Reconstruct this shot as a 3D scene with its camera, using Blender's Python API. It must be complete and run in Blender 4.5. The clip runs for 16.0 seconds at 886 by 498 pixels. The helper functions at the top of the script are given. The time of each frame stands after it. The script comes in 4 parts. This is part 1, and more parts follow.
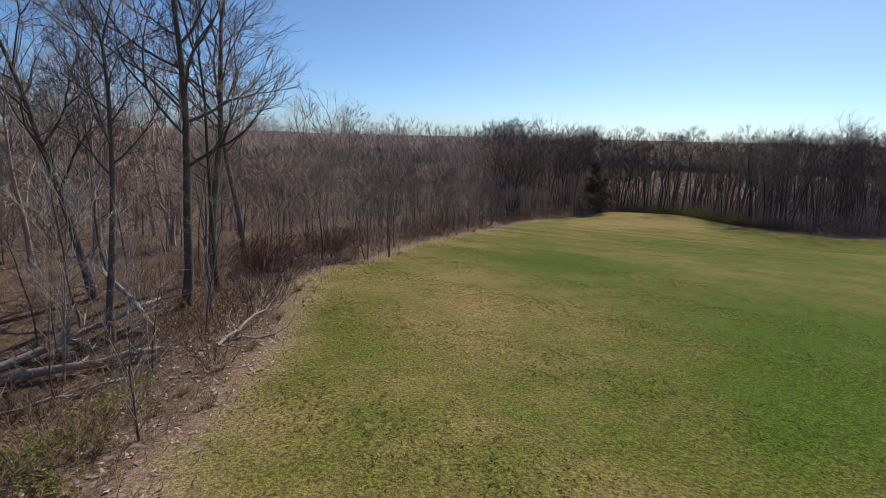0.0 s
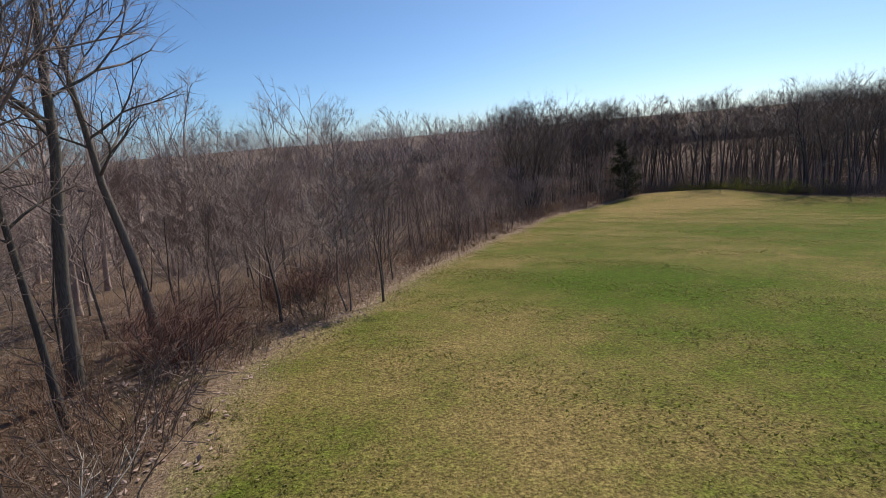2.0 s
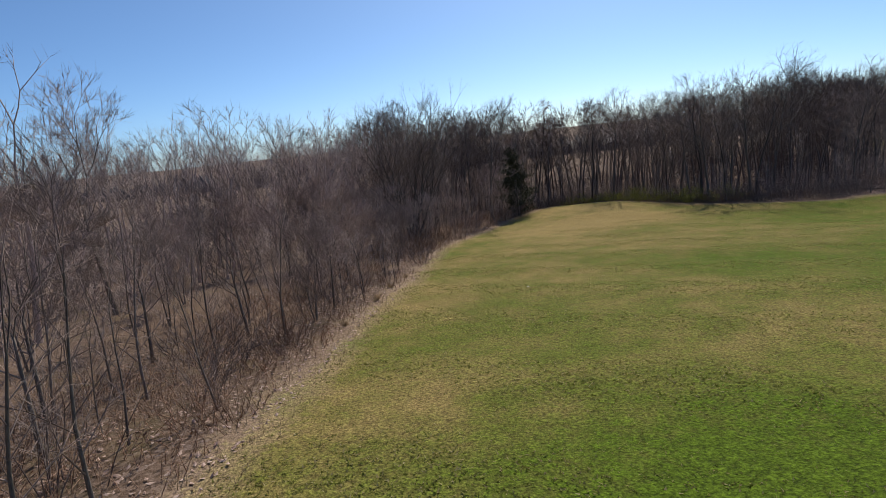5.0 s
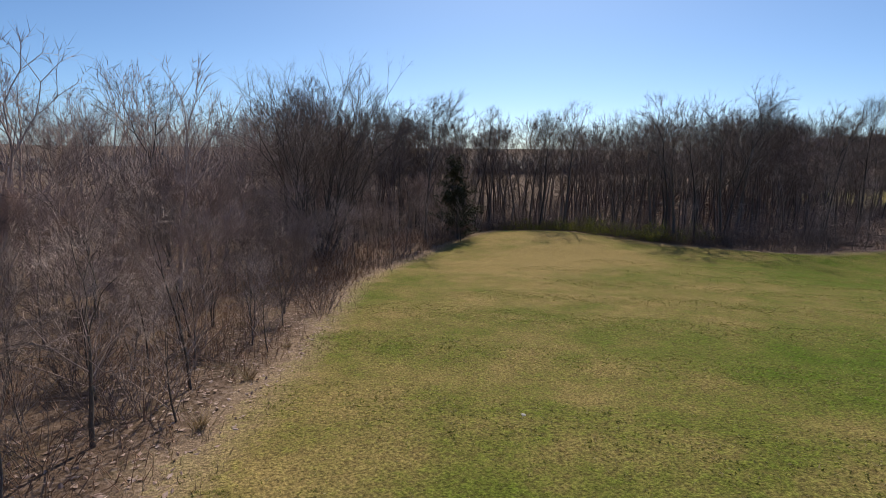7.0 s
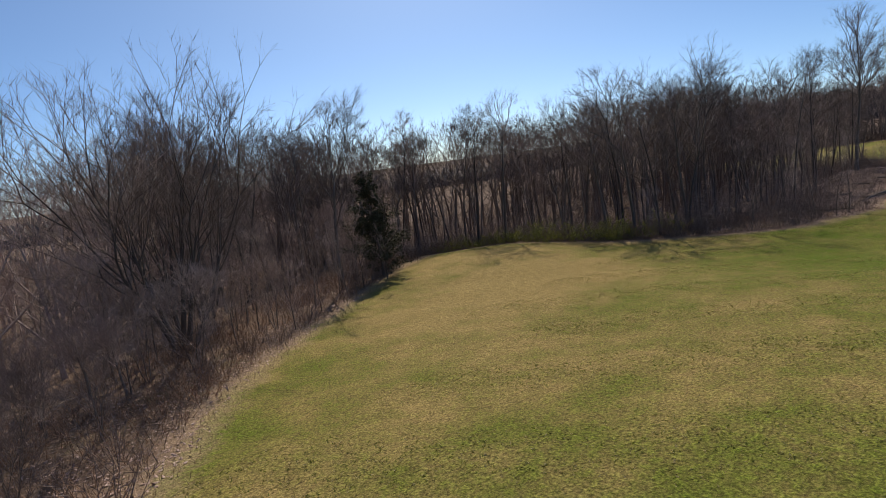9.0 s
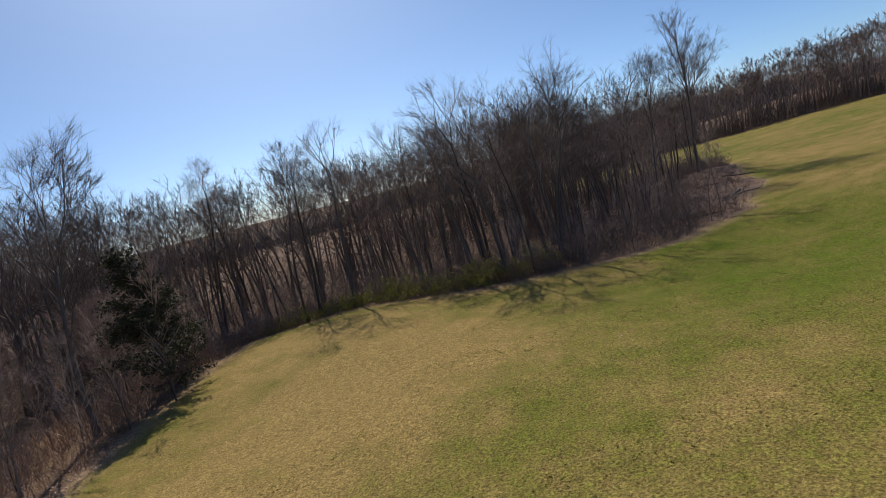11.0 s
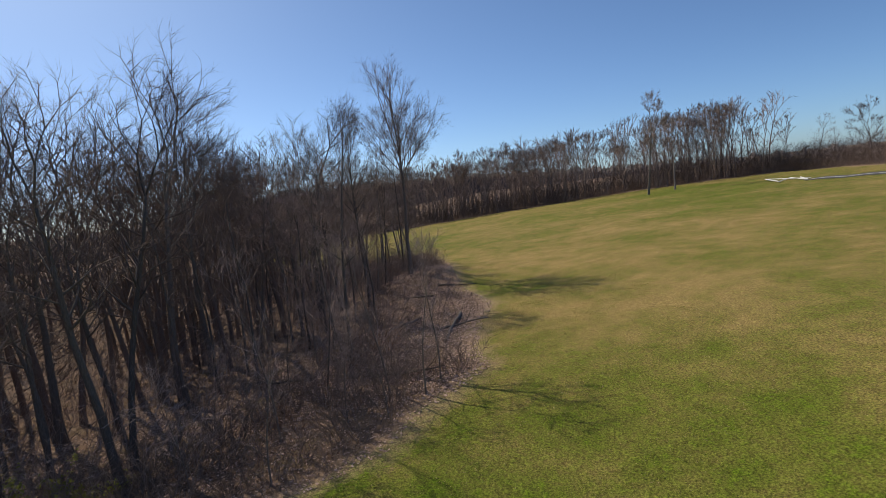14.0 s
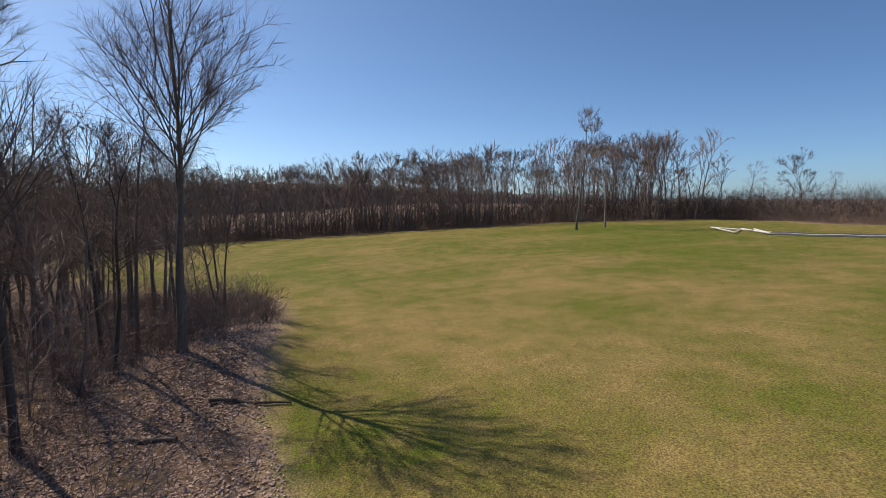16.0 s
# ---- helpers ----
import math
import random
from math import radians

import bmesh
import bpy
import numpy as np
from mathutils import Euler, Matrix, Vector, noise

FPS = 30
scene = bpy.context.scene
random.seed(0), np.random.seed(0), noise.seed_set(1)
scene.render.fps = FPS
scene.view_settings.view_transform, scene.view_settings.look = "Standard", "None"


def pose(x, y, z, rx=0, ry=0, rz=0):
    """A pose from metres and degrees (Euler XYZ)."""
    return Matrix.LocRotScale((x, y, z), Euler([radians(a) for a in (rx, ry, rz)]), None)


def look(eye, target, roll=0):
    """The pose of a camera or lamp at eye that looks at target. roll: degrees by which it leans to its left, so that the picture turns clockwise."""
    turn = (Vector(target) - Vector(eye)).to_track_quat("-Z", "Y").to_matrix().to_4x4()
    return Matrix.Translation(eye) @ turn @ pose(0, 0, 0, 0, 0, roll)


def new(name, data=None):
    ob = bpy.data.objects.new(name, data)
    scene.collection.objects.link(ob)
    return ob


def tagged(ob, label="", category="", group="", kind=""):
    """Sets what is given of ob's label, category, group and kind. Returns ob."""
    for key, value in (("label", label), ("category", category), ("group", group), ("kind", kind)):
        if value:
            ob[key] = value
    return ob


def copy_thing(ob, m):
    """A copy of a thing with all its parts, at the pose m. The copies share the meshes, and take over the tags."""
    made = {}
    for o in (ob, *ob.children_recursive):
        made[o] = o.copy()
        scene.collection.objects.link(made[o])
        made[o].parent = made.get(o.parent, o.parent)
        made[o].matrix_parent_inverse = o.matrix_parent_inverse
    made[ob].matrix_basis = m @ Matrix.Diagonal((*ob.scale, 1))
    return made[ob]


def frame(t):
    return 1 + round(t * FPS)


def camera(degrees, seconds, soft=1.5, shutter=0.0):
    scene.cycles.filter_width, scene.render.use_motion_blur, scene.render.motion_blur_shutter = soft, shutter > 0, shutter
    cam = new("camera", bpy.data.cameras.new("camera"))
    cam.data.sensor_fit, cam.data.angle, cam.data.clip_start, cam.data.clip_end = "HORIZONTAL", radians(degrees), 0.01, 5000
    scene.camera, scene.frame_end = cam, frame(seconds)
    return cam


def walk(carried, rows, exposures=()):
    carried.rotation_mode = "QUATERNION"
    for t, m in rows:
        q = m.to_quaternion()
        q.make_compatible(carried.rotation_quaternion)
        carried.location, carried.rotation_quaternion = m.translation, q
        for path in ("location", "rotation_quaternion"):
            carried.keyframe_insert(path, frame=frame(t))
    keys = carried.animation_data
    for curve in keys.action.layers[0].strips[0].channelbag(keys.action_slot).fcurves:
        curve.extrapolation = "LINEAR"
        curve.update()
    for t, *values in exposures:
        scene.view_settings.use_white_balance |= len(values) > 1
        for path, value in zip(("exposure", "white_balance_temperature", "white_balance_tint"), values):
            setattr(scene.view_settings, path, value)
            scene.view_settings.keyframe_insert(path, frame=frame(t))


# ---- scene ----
cam = camera(80.0, 16.0, soft=0.65)
PATH = [
    (0, (0.089, 0.410, 5.754), (2.661, 9.833, 3.613), 1.41),
    (0.5, (0.920, 3.236, 5.497), (3.346, 12.697, 3.352), -0.29),
    (1, (1.668, 5.922, 5.359), (3.916, 15.420, 3.182), -1.02),
    (1.5, (2.267, 8.431, 5.197), (4.523, 17.927, 3.020), -3.59),
    (2, (2.966, 11.183, 4.980), (5.288, 20.664, 2.809), -4.94),
    (2.5, (3.617, 13.793, 4.834), (6.164, 23.221, 2.681), -6.91),
    (3, (4.305, 16.830, 4.576), (7.295, 26.136, 2.466), -10.36),
    (3.5, (5.130, 19.717, 4.348), (8.483, 28.909, 2.280), -12.34),
    (4, (6.117, 22.589, 4.085), (9.898, 31.621, 2.054), -12.91),
    (4.2, (6.620, 23.825, 3.965), (10.552, 32.795, 1.946), -12.31),
    (6.3, (13.095, 38.081, 2.456), (18.690, 46.133, 0.491), 3.44),
    (6.5, (13.887, 39.313, 2.347), (19.621, 47.273, 0.409), 2.60),
    (7, (16.025, 42.143, 2.122), (21.982, 49.946, 0.217), 0.56),
    (7.5, (18.163, 44.894, 1.921), (24.311, 52.558, 0.056), -1.12),
    (8, (20.230, 47.373, 1.771), (26.579, 54.879, -0.057), -2.35),
    (8.2, (21.063, 48.284, 1.712), (27.505, 55.717, -0.091), -3.23),
    (10.3, (31.847, 56.153, 0.610), (39.819, 62.025, -0.794), -13.57),
    (10.5, (33.072, 56.674, 0.578), (41.233, 62.285, -0.805), -13.70),
    (11, (36.164, 57.695, 0.662), (44.744, 62.655, -0.676), -13.96),
    (11.5, (39.472, 58.739, 0.760), (48.476, 62.893, -0.533), -13.49),
    (12, (43.177, 59.727, 0.834), (52.551, 62.981, -0.413), -13.54),
    (12.5, (46.964, 60.289, 0.959), (56.624, 62.573, -0.252), -14.35),
    (13, (51.070, 60.317, 0.972), (60.911, 61.646, -0.199), -12.11),
    (13.5, (55.564, 59.543, 0.942), (65.483, 60.146, -0.173), -9.19),
    (14, (61.223, 58.486, 0.975), (71.164, 58.462, -0.108), -6.51),
    (14.5, (67.468, 57.569, 1.010), (77.376, 56.706, -0.029), -8.80),
    (15, (73.850, 56.364, 0.954), (83.703, 54.974, -0.040), -8.22),
    (15.5, (80.474, 54.815, 0.917), (90.248, 52.931, -0.039), -7.18),
    (16, (87.202, 53.319, 0.792), (96.994, 51.522, -0.149), -0.06),
]
walk(cam, [(t, look(eye, target, roll)) for t, eye, target, roll in PATH], exposures=[(0.0, -0.03, 6500, 10), (4.0, 0.03, 6500, 10), (7.0, 0.0, 6650, 11), (12.0, 0.06, 7050, 13), (16.0, 0.14, 7050, 13)])

# ---- sky and sun ----
SUN_AZ, SUN_EL = 46.0, 44.0
world = bpy.data.worlds.new("sky")
scene.world = world
world.use_nodes = True
wn = world.node_tree
sky = wn.nodes.new("ShaderNodeTexSky")
sky.sky_type = "NISHITA"
sky.sun_disc = False
sky.sun_elevation, sky.sun_rotation = radians(SUN_EL), radians(SUN_AZ)
sky.altitude, sky.air_density, sky.dust_density, sky.ozone_density = 0, 0.6, 0.7, 6.0
clear = wn.nodes.new("ShaderNodeMix")
clear.data_type, clear.blend_type = "RGBA", "MULTIPLY"
clear.inputs[0].default_value, clear.inputs[7].default_value = 1.0, (0.83, 0.985, 1.03, 1)
wn.links.new(sky.outputs[0], clear.inputs[6])
wn.links.new(clear.outputs[2], wn.nodes["Background"].inputs[0])
wn.nodes["Background"].inputs[1].default_value = 0.12
sun = new("sun", bpy.data.lights.new("sun", "SUN"))
sun.data.energy, sun.data.angle, sun.data.color = 4.1, radians(0.53), (1.0, 0.9, 0.73)
SUN_DIR = Vector((math.sin(radians(SUN_AZ)) * math.cos(radians(SUN_EL)), math.cos(radians(SUN_AZ)) * math.cos(radians(SUN_EL)), math.sin(radians(SUN_EL))))
sun.matrix_world = look(SUN_DIR * 300, (0, 0, 0))


# ---- materials ----
def material(name, rough=0.9):
    m = bpy.data.materials.new(name)
    m.use_nodes = True
    t = m.node_tree
    b = t.nodes["Principled BSDF"]
    b.inputs["Roughness"].default_value = rough
    b.inputs["Specular IOR Level"].default_value = 0.25
    return m, t, b


def node(t, kind, **values):
    n = t.nodes.new("ShaderNode" + kind)
    for key, value in values.items():
        n.inputs[key].default_value = value
    return n


def noise_at(t, scale, detail=4.0, rough=0.55, vector=None):
    n = node(t, "TexNoise", Scale=scale, Detail=detail, Roughness=rough)
    t.links.new(vector or world_place(t), n.inputs["Vector"])
    return n.outputs["Fac"]


def world_place(t):
    g = t.nodes.get("place") or t.nodes.new("ShaderNodeNewGeometry")
    g.name = "place"
    return g.outputs["Position"]


def ramp(t, fac, *stops):
    r = t.nodes.new("ShaderNodeValToRGB")
    while len(r.color_ramp.elements) < len(stops):
        r.color_ramp.elements.new(0.5)
    for e, (p, c) in zip(r.color_ramp.elements, stops):
        e.position, e.color = p, (*c, 1) if len(c) == 3 else c
    t.links.new(fac, r.inputs[0])
    return r.outputs[0]


def grey(v):
    return (v, v, v)


def mix(t, fac, a, b, how="MIX"):
    n = t.nodes.new("ShaderNodeMix")
    n.data_type, n.blend_type = "RGBA", how
    for value, i in ((fac, 0), (a, 6), (b, 7)):
        if hasattr(value, "links"):
            t.links.new(value, n.inputs[i])
        else:
            n.inputs[i].default_value = value if i == 0 else (*value, 1)
    return n.outputs[2]


def maths(t, how, a, b=0.0):
    n = t.nodes.new("ShaderNodeMath")
    n.operation = how
    for i, value in enumerate((a, b)):
        if hasattr(value, "links"):
            t.links.new(value, n.inputs[i])
        else:
            n.inputs[i].default_value = value
    return n.outputs[0]


def bump(t, b, height, strength, distance):
    n = node(t, "Bump", Strength=strength, Distance=distance)
    t.links.new(height, n.inputs["Height"])
    t.links.new(n.outputs[0], b.inputs["Normal"])


def thin(t, b, colour, share):
    """Lets part of the light through, as leaves and blades do."""
    glow, both = t.nodes.new("ShaderNodeBsdfTranslucent"), t.nodes.new("ShaderNodeMixShader")
    both.inputs[0].default_value = share
    t.links.new(colour, glow.inputs["Color"])
    t.links.new(b.outputs[0], both.inputs[1])
    t.links.new(glow.outputs[0], both.inputs[2])
    t.links.new(both.outputs[0], t.nodes["Material Output"].inputs["Surface"])


def plain(name, dark, light, scale, rough=0.85, relief=0.0, metal=0.0, through_light=0.0):
    m, t, b = material(name, rough)
    n = noise_at(t, scale)
    c = ramp(t, n, (0.3, dark), (0.7, light))
    t.links.new(c, b.inputs["Base Color"])
    if through_light:
        thin(t, b, c, through_light)
    b.inputs["Metallic"].default_value = metal
    if relief:
        bump(t, b, n, 0.6, relief)
    return m


def bark(name, dark, light, each=0.5):
    """Bark with ridges along the stem, lichen blotches and a tone of its own for each tree."""
    m, t, b = material(name, 0.92)
    co = t.nodes.new("ShaderNodeTexCoord")
    mp = node(t, "Mapping", Scale=(9.0, 9.0, 1.3))
    t.links.new(co.outputs["Object"], mp.inputs[0])
    ridge = noise_at(t, 3.0, 6.0, 0.65, mp.outputs[0])
    blotch = noise_at(t, 0.9, 3.0)
    c = ramp(t, ridge, (0.32, dark), (0.68, light))
    c = mix(t, maths(t, "MULTIPLY", blotch, 0.35), c, (0.24, 0.23, 0.2))
    info = t.nodes.new("ShaderNodeObjectInfo")
    tone = ramp(t, info.outputs["Random"], (0.0, grey(1.0 - each)), (1.0, grey(1.0 + 0.3 * each)))
    t.links.new(mix(t, 1.0, c, tone, "MULTIPLY"), b.inputs["Base Color"])
    bump(t, b, ridge, 0.8, 0.03)
    return m


BARK = bark("bark", (0.1, 0.08, 0.07), (0.27, 0.225, 0.195))
BARK_DARK = bark("dark_bark", (0.065, 0.053, 0.048), (0.17, 0.14, 0.128))
TWIG = bark("twigs", (0.19, 0.133, 0.116), (0.34, 0.255, 0.226))
# Pale twigs; colour also lifted to stand in for light on backlit west trees.
TWIG_PALE_LIT = bark("pale_lit_twigs", (0.31, 0.226, 0.2), (0.54, 0.42, 0.38))
TWIG_RED = bark("red_twigs", (0.2, 0.085, 0.07), (0.32, 0.15, 0.125))
TWIG_TAN = bark("tan_twigs", (0.24, 0.13, 0.08), (0.4, 0.24, 0.155))
DEADWOOD = bark("weathered_wood", (0.3, 0.265, 0.225), (0.62, 0.56, 0.5), 0.2)
NEEDLES = plain("cedar_needles", (0.034, 0.038, 0.022), (0.08, 0.08, 0.046), 3.0)
BUDS = plain("spring_leaves", (0.17, 0.18, 0.045), (0.34, 0.34, 0.09), 1.5, through_light=0.45)
STRAW = plain("straw", (0.3, 0.22, 0.12), (0.5, 0.39, 0.25), 2.0, through_light=0.3)
LEAF = plain("dead_leaves", (0.24, 0.15, 0.12), (0.6, 0.46, 0.4), 6.0)
RIDGE = plain("far_woods", (0.075, 0.068, 0.07), (0.135, 0.115, 0.115), 0.08)
WHITE = plain("white_paint", (0.72, 0.72, 0.7), (0.82, 0.82, 0.8), 2.0, 0.5)
MAT_DARK = plain("dark_matting", (0.045, 0.046, 0.05), (0.085, 0.085, 0.09), 1.5)
GREEN_PAINT = plain("green_paint", (0.02, 0.06, 0.045), (0.03, 0.08, 0.06), 2.0, 0.35)
RUBBER = plain("rubber", (0.015, 0.015, 0.015), (0.03, 0.03, 0.03), 8.0)
STEEL = plain("steel", (0.35, 0.35, 0.36), (0.5, 0.5, 0.5), 8.0, 0.35, 0.0, 0.9)
STONE = plain("field_stone", (0.3, 0.29, 0.27), (0.5, 0.48, 0.45), 5.0)


def blade_material():
    """Grass blades, each of its own tone between green and straw."""
    m, t, b = material("grass_blades", 0.8)
    g = world_place(t).node
    own = g.outputs["Random Per Island"]
    c = ramp(t, own, (0.0, (0.1, 0.13, 0.018)), (0.4, (0.19, 0.2, 0.045)), (0.7, (0.32, 0.28, 0.11)), (1.0, (0.5, 0.42, 0.23)))
    t.links.new(c, b.inputs["Base Color"])
    thin(t, b, c, 0.5)
    return m


BLADES = blade_material()


def ground_material():
    """Mown grass with straw and lush zones inside the field's edge, leaf litter outside it."""
    m, t, b = material("ground", 0.95)
    b.inputs["Specular IOR Level"].default_value = 0.1
    edge = t.nodes.new("ShaderNodeAttribute")
    edge.attribute_name = "inside"
    lush = t.nodes.new("ShaderNodeAttribute")
    lush.attribute_name = "lush"
    big, mid, tuft, fine = noise_at(t, 0.09, 3.0), noise_at(t, 0.5, 4.0, 0.6), noise_at(t, 4.0, 4.0, 0.75), noise_at(t, 13.0, 3.0, 0.7)
    # straw against green: zones, patches and single tufts
    g = maths(t, "ADD", maths(t, "MULTIPLY", maths(t, "SUBTRACT", big, 0.5), 1.2), maths(t, "MULTIPLY", maths(t, "SUBTRACT", mid, 0.5), 1.15))
    g = maths(t, "ADD", g, maths(t, "MULTIPLY", maths(t, "SUBTRACT", tuft, 0.5), 0.75))
    g = maths(t, "ADD", g, maths(t, "MULTIPLY", lush.outputs["Fac"], 0.48))
    g = maths(t, "ADD", g, 0.4)
    grass = ramp(t, g, (0.06, (0.275, 0.205, 0.08)), (0.34, (0.2, 0.17, 0.053)), (0.58, (0.138, 0.145, 0.03)), (0.98, (0.08, 0.125, 0.01)))
    speck = ramp(t, fine, (0.33, grey(0.42)), (0.5, grey(0.95)), (0.67, grey(1.65)))
    grass = mix(t, 1.0, grass, speck, "MULTIPLY")
    grass = mix(t, 1.0, grass, ramp(t, tuft, (0.35, grey(0.7)), (0.65, grey(1.25))), "MULTIPLY")
    # litter: grey-brown leaves, pale ones on top, moss and green weeds in places
    leaf = node(t, "TexVoronoi", Scale=9.0)
    t.links.new(world_place(t), leaf.inputs["Vector"])
    litter = ramp(t, leaf.outputs["Color"], (0.0, (0.1, 0.07, 0.05)), (0.45, (0.22, 0.155, 0.12)), (0.8, (0.34, 0.255, 0.215)), (1.0, (0.5, 0.41, 0.37)))
    litter = mix(t, 1.0, litter, (0.64, 0.62, 0.6), "MULTIPLY")
    litter = mix(t, ramp(t, mid, (0.52, grey(0)), (0.72, grey(0.6))), litter, (0.115, 0.1, 0.045))
    litter = mix(t, ramp(t, big, (0.4, grey(0)), (0.65, grey(0.45))), litter, (0.19, 0.125, 0.085))
    rag = maths(t, "ADD", edge.outputs["Fac"], maths(t, "MULTIPLY", maths(t, "SUBTRACT", mid, 0.5), 2.2))
    rag = maths(t, "ADD", rag, maths(t, "MULTIPLY", maths(t, "SUBTRACT", tuft, 0.5), 1.6))
    dry = ramp(t, maths(t, "ADD", maths(t, "MULTIPLY", rag, 0.2), 0.5), (0.3, grey(0)), (0.42, grey(0.8)), (0.55, grey(0.75)), (0.8, grey(0)))
    keep = ramp(t, maths(t, "ADD", maths(t, "MULTIPLY", rag, 0.5), 0.5), (0.42, grey(0)), (0.58, grey(1)))
    c = mix(t, keep, litter, grass)
    tan = mix(t, tuft, (0.2, 0.13, 0.085), (0.47, 0.36, 0.25))
    tan = mix(t, 1.0, tan, speck, "MULTIPLY")
    c = mix(t, maths(t, "MULTIPLY", dry, 0.7), c, tan)
    t.links.new(c, b.inputs["Base Color"])
    h = maths(t, "ADD", maths(t, "MULTIPLY", tuft, 1.0), maths(t, "MULTIPLY", fine, 0.6))
    bump(t, b, h, 0.8, 0.1)
    return m


GROUND = ground_material()

# ---- the plan: field edge, ground ----
EDGE = [(-90, -320), (-14, -60), (-7, -20), (-3.6, 2), (-2.6, 10.0), (-1.5, 15.0), (-0.5, 19.5), (0.0, 25.4), (1.3, 29.1), (4.4, 33.0), (8.6, 40.6), (17.0, 52.7),
        (22.0, 59.0), (28.0, 67.0), (33.0, 74.0), (40.0, 79.5), (49.0, 86.0), (60.0, 93.0), (66.5, 96.5), (69.5, 94.8), (72.2, 86.5), (72.4, 80.0),
        (73.9, 74.5), (75.8, 69.0), (78.0, 65.0), (81.0, 61.8), (84.5, 60.0), (88.0, 57.0), (92.0, 57.4), (97.0, 56.6), (102.0, 55.2), (108.7, 57.0),
        (117.0, 57.8), (130.0, 58.2), (139.0, 60.0), (146.0, 68.0), (158.0, 84.0), (200.0, 112.0), (228.0, 85.0), (222.0, 55.0), (209.0, 22.0),
        (194.0, -20.0), (186.0, -27.0), (157.0, -31.5), (120.0, -40.0), (85.0, -75.0), (60.0, -320.0)]
EDGE_A = np.array(EDGE, float)
EDGE_B = np.roll(EDGE_A, -1, axis=0)


def inside(x, y):
    """Metres from the field's edge, positive on the grass."""
    p = np.stack([np.atleast_1d(np.asarray(x, float)), np.atleast_1d(np.asarray(y, float))], -1)
    best, odd = np.full(len(p), 1e9), np.zeros(len(p), bool)
    for a, b in zip(EDGE_A, EDGE_B):
        ab = b - a
        k = np.clip(((p - a) @ ab) / (ab @ ab), 0, 1)
        best = np.minimum(best, np.hypot(*(p - a - k[:, None] * ab).T))
        if a[1] != b[1]:
            odd ^= ((a[1] > p[:, 1]) != (b[1] > p[:, 1])) & (p[:, 0] < a[0] + (p[:, 1] - a[1]) / (b[1] - a[1]) * ab[0])
    return np.where(odd, best, -best)


SWELLS = [(-11, 17, 7.5, 8, -2.2), (72, 53, 14, 10, -1.3), (118, 62, 9, 7, 1.5), (65, 86, 12, 10, 1.0)]


def ground_z(x, y):
    """The lie of the land: it falls to the north and east, with a hollow in the west wood."""
    u, v = 1.4 * np.tanh((np.asarray(x, float) - 60) / 70), 1.2 * np.tanh((np.asarray(y, float) - 50) / 60)
    z = -6.579 + -2.283 * u + -4.186 * v + 0.917 * u * u + 0.252 * u * v + 0.359 * v * v
    hollow = sum(h * np.exp(-(((x - cx) / rx) ** 2 + ((y - cy) / ry) ** 2)) for cx, cy, rx, ry, h in SWELLS)
    roll = 0.07 * np.sin(x * 0.31 + 1.0) * np.sin(y * 0.27) + 0.05 * np.sin(x * 0.83 + y * 0.61)
    return z + hollow + roll


def gz(x, y):
    return float(ground_z(x, y))


LUSH = [(22, 24, 8, 12, 0.6), (20, 8, 7, 10, 0.5), (17, 33, 6, 5, 0.9), (44, 40, 18, 8, 0.6), (15, 14, 7, 7, 0.75), (13, 6, 6, 8, 0.6), (67, 58, 9, 5, 0.8), (76, 50, 9, 6, 0.9), (40, 48, 6, 4, 0.5), (150, 10, 22, 9, 0.5), (178, 5, 25, 14, 0.4),
        (53, 74, 12, 7, -0.75), (60, 84, 12, 8, -0.6), (96, 44, 9, 6, -0.35), (120, 46, 12, 6, -0.4), (140, 36, 14, 8, -0.4), (9, 24, 5, 9, -0.35), (41, 58, 4, 9, -0.45), (6, 16, 2.5, 4, -0.4), (86, 30, 12, 10, -0.2)]


def axis(dense_from, dense_to, step, far):
    a = list(np.arange(dense_from, dense_to, step))
    out, d = [], step
    while a[-1] < far:
        d *= 1.22
        a.append(a[-1] + d)
    d = step
    while a[0] > -far:
        d *= 1.22
        a.insert(0, a[0] - d)
    return np.array(a)


def mesh_of(name, verts, faces, mat, smooth=False):
    me = bpy.data.meshes.new(name)
    me.from_pydata([tuple(v) for v in verts], [], faces)
    me.materials.append(mat)
    if smooth:
        me.polygons.foreach_set("use_smooth", [True] * len(me.polygons))
    me.update()
    return me


def triangles(name, verts, faces, mat):
    """A mesh from arrays of vertices and triangles."""
    me = bpy.data.meshes.new(name)
    me.vertices.add(len(verts))
    me.vertices.foreach_set("co", np.ascontiguousarray(verts, np.float32).ravel())
    me.loops.add(len(faces) * 3)
    me.loops.foreach_set("vertex_index", np.ascontiguousarray(faces, np.int32).ravel())
    me.polygons.add(len(faces))
    me.polygons.foreach_set("loop_start", np.arange(0, len(faces) * 3, 3, dtype=np.int32))
    me.materials.append(mat)
    me.update(calc_edges=True)
    return me


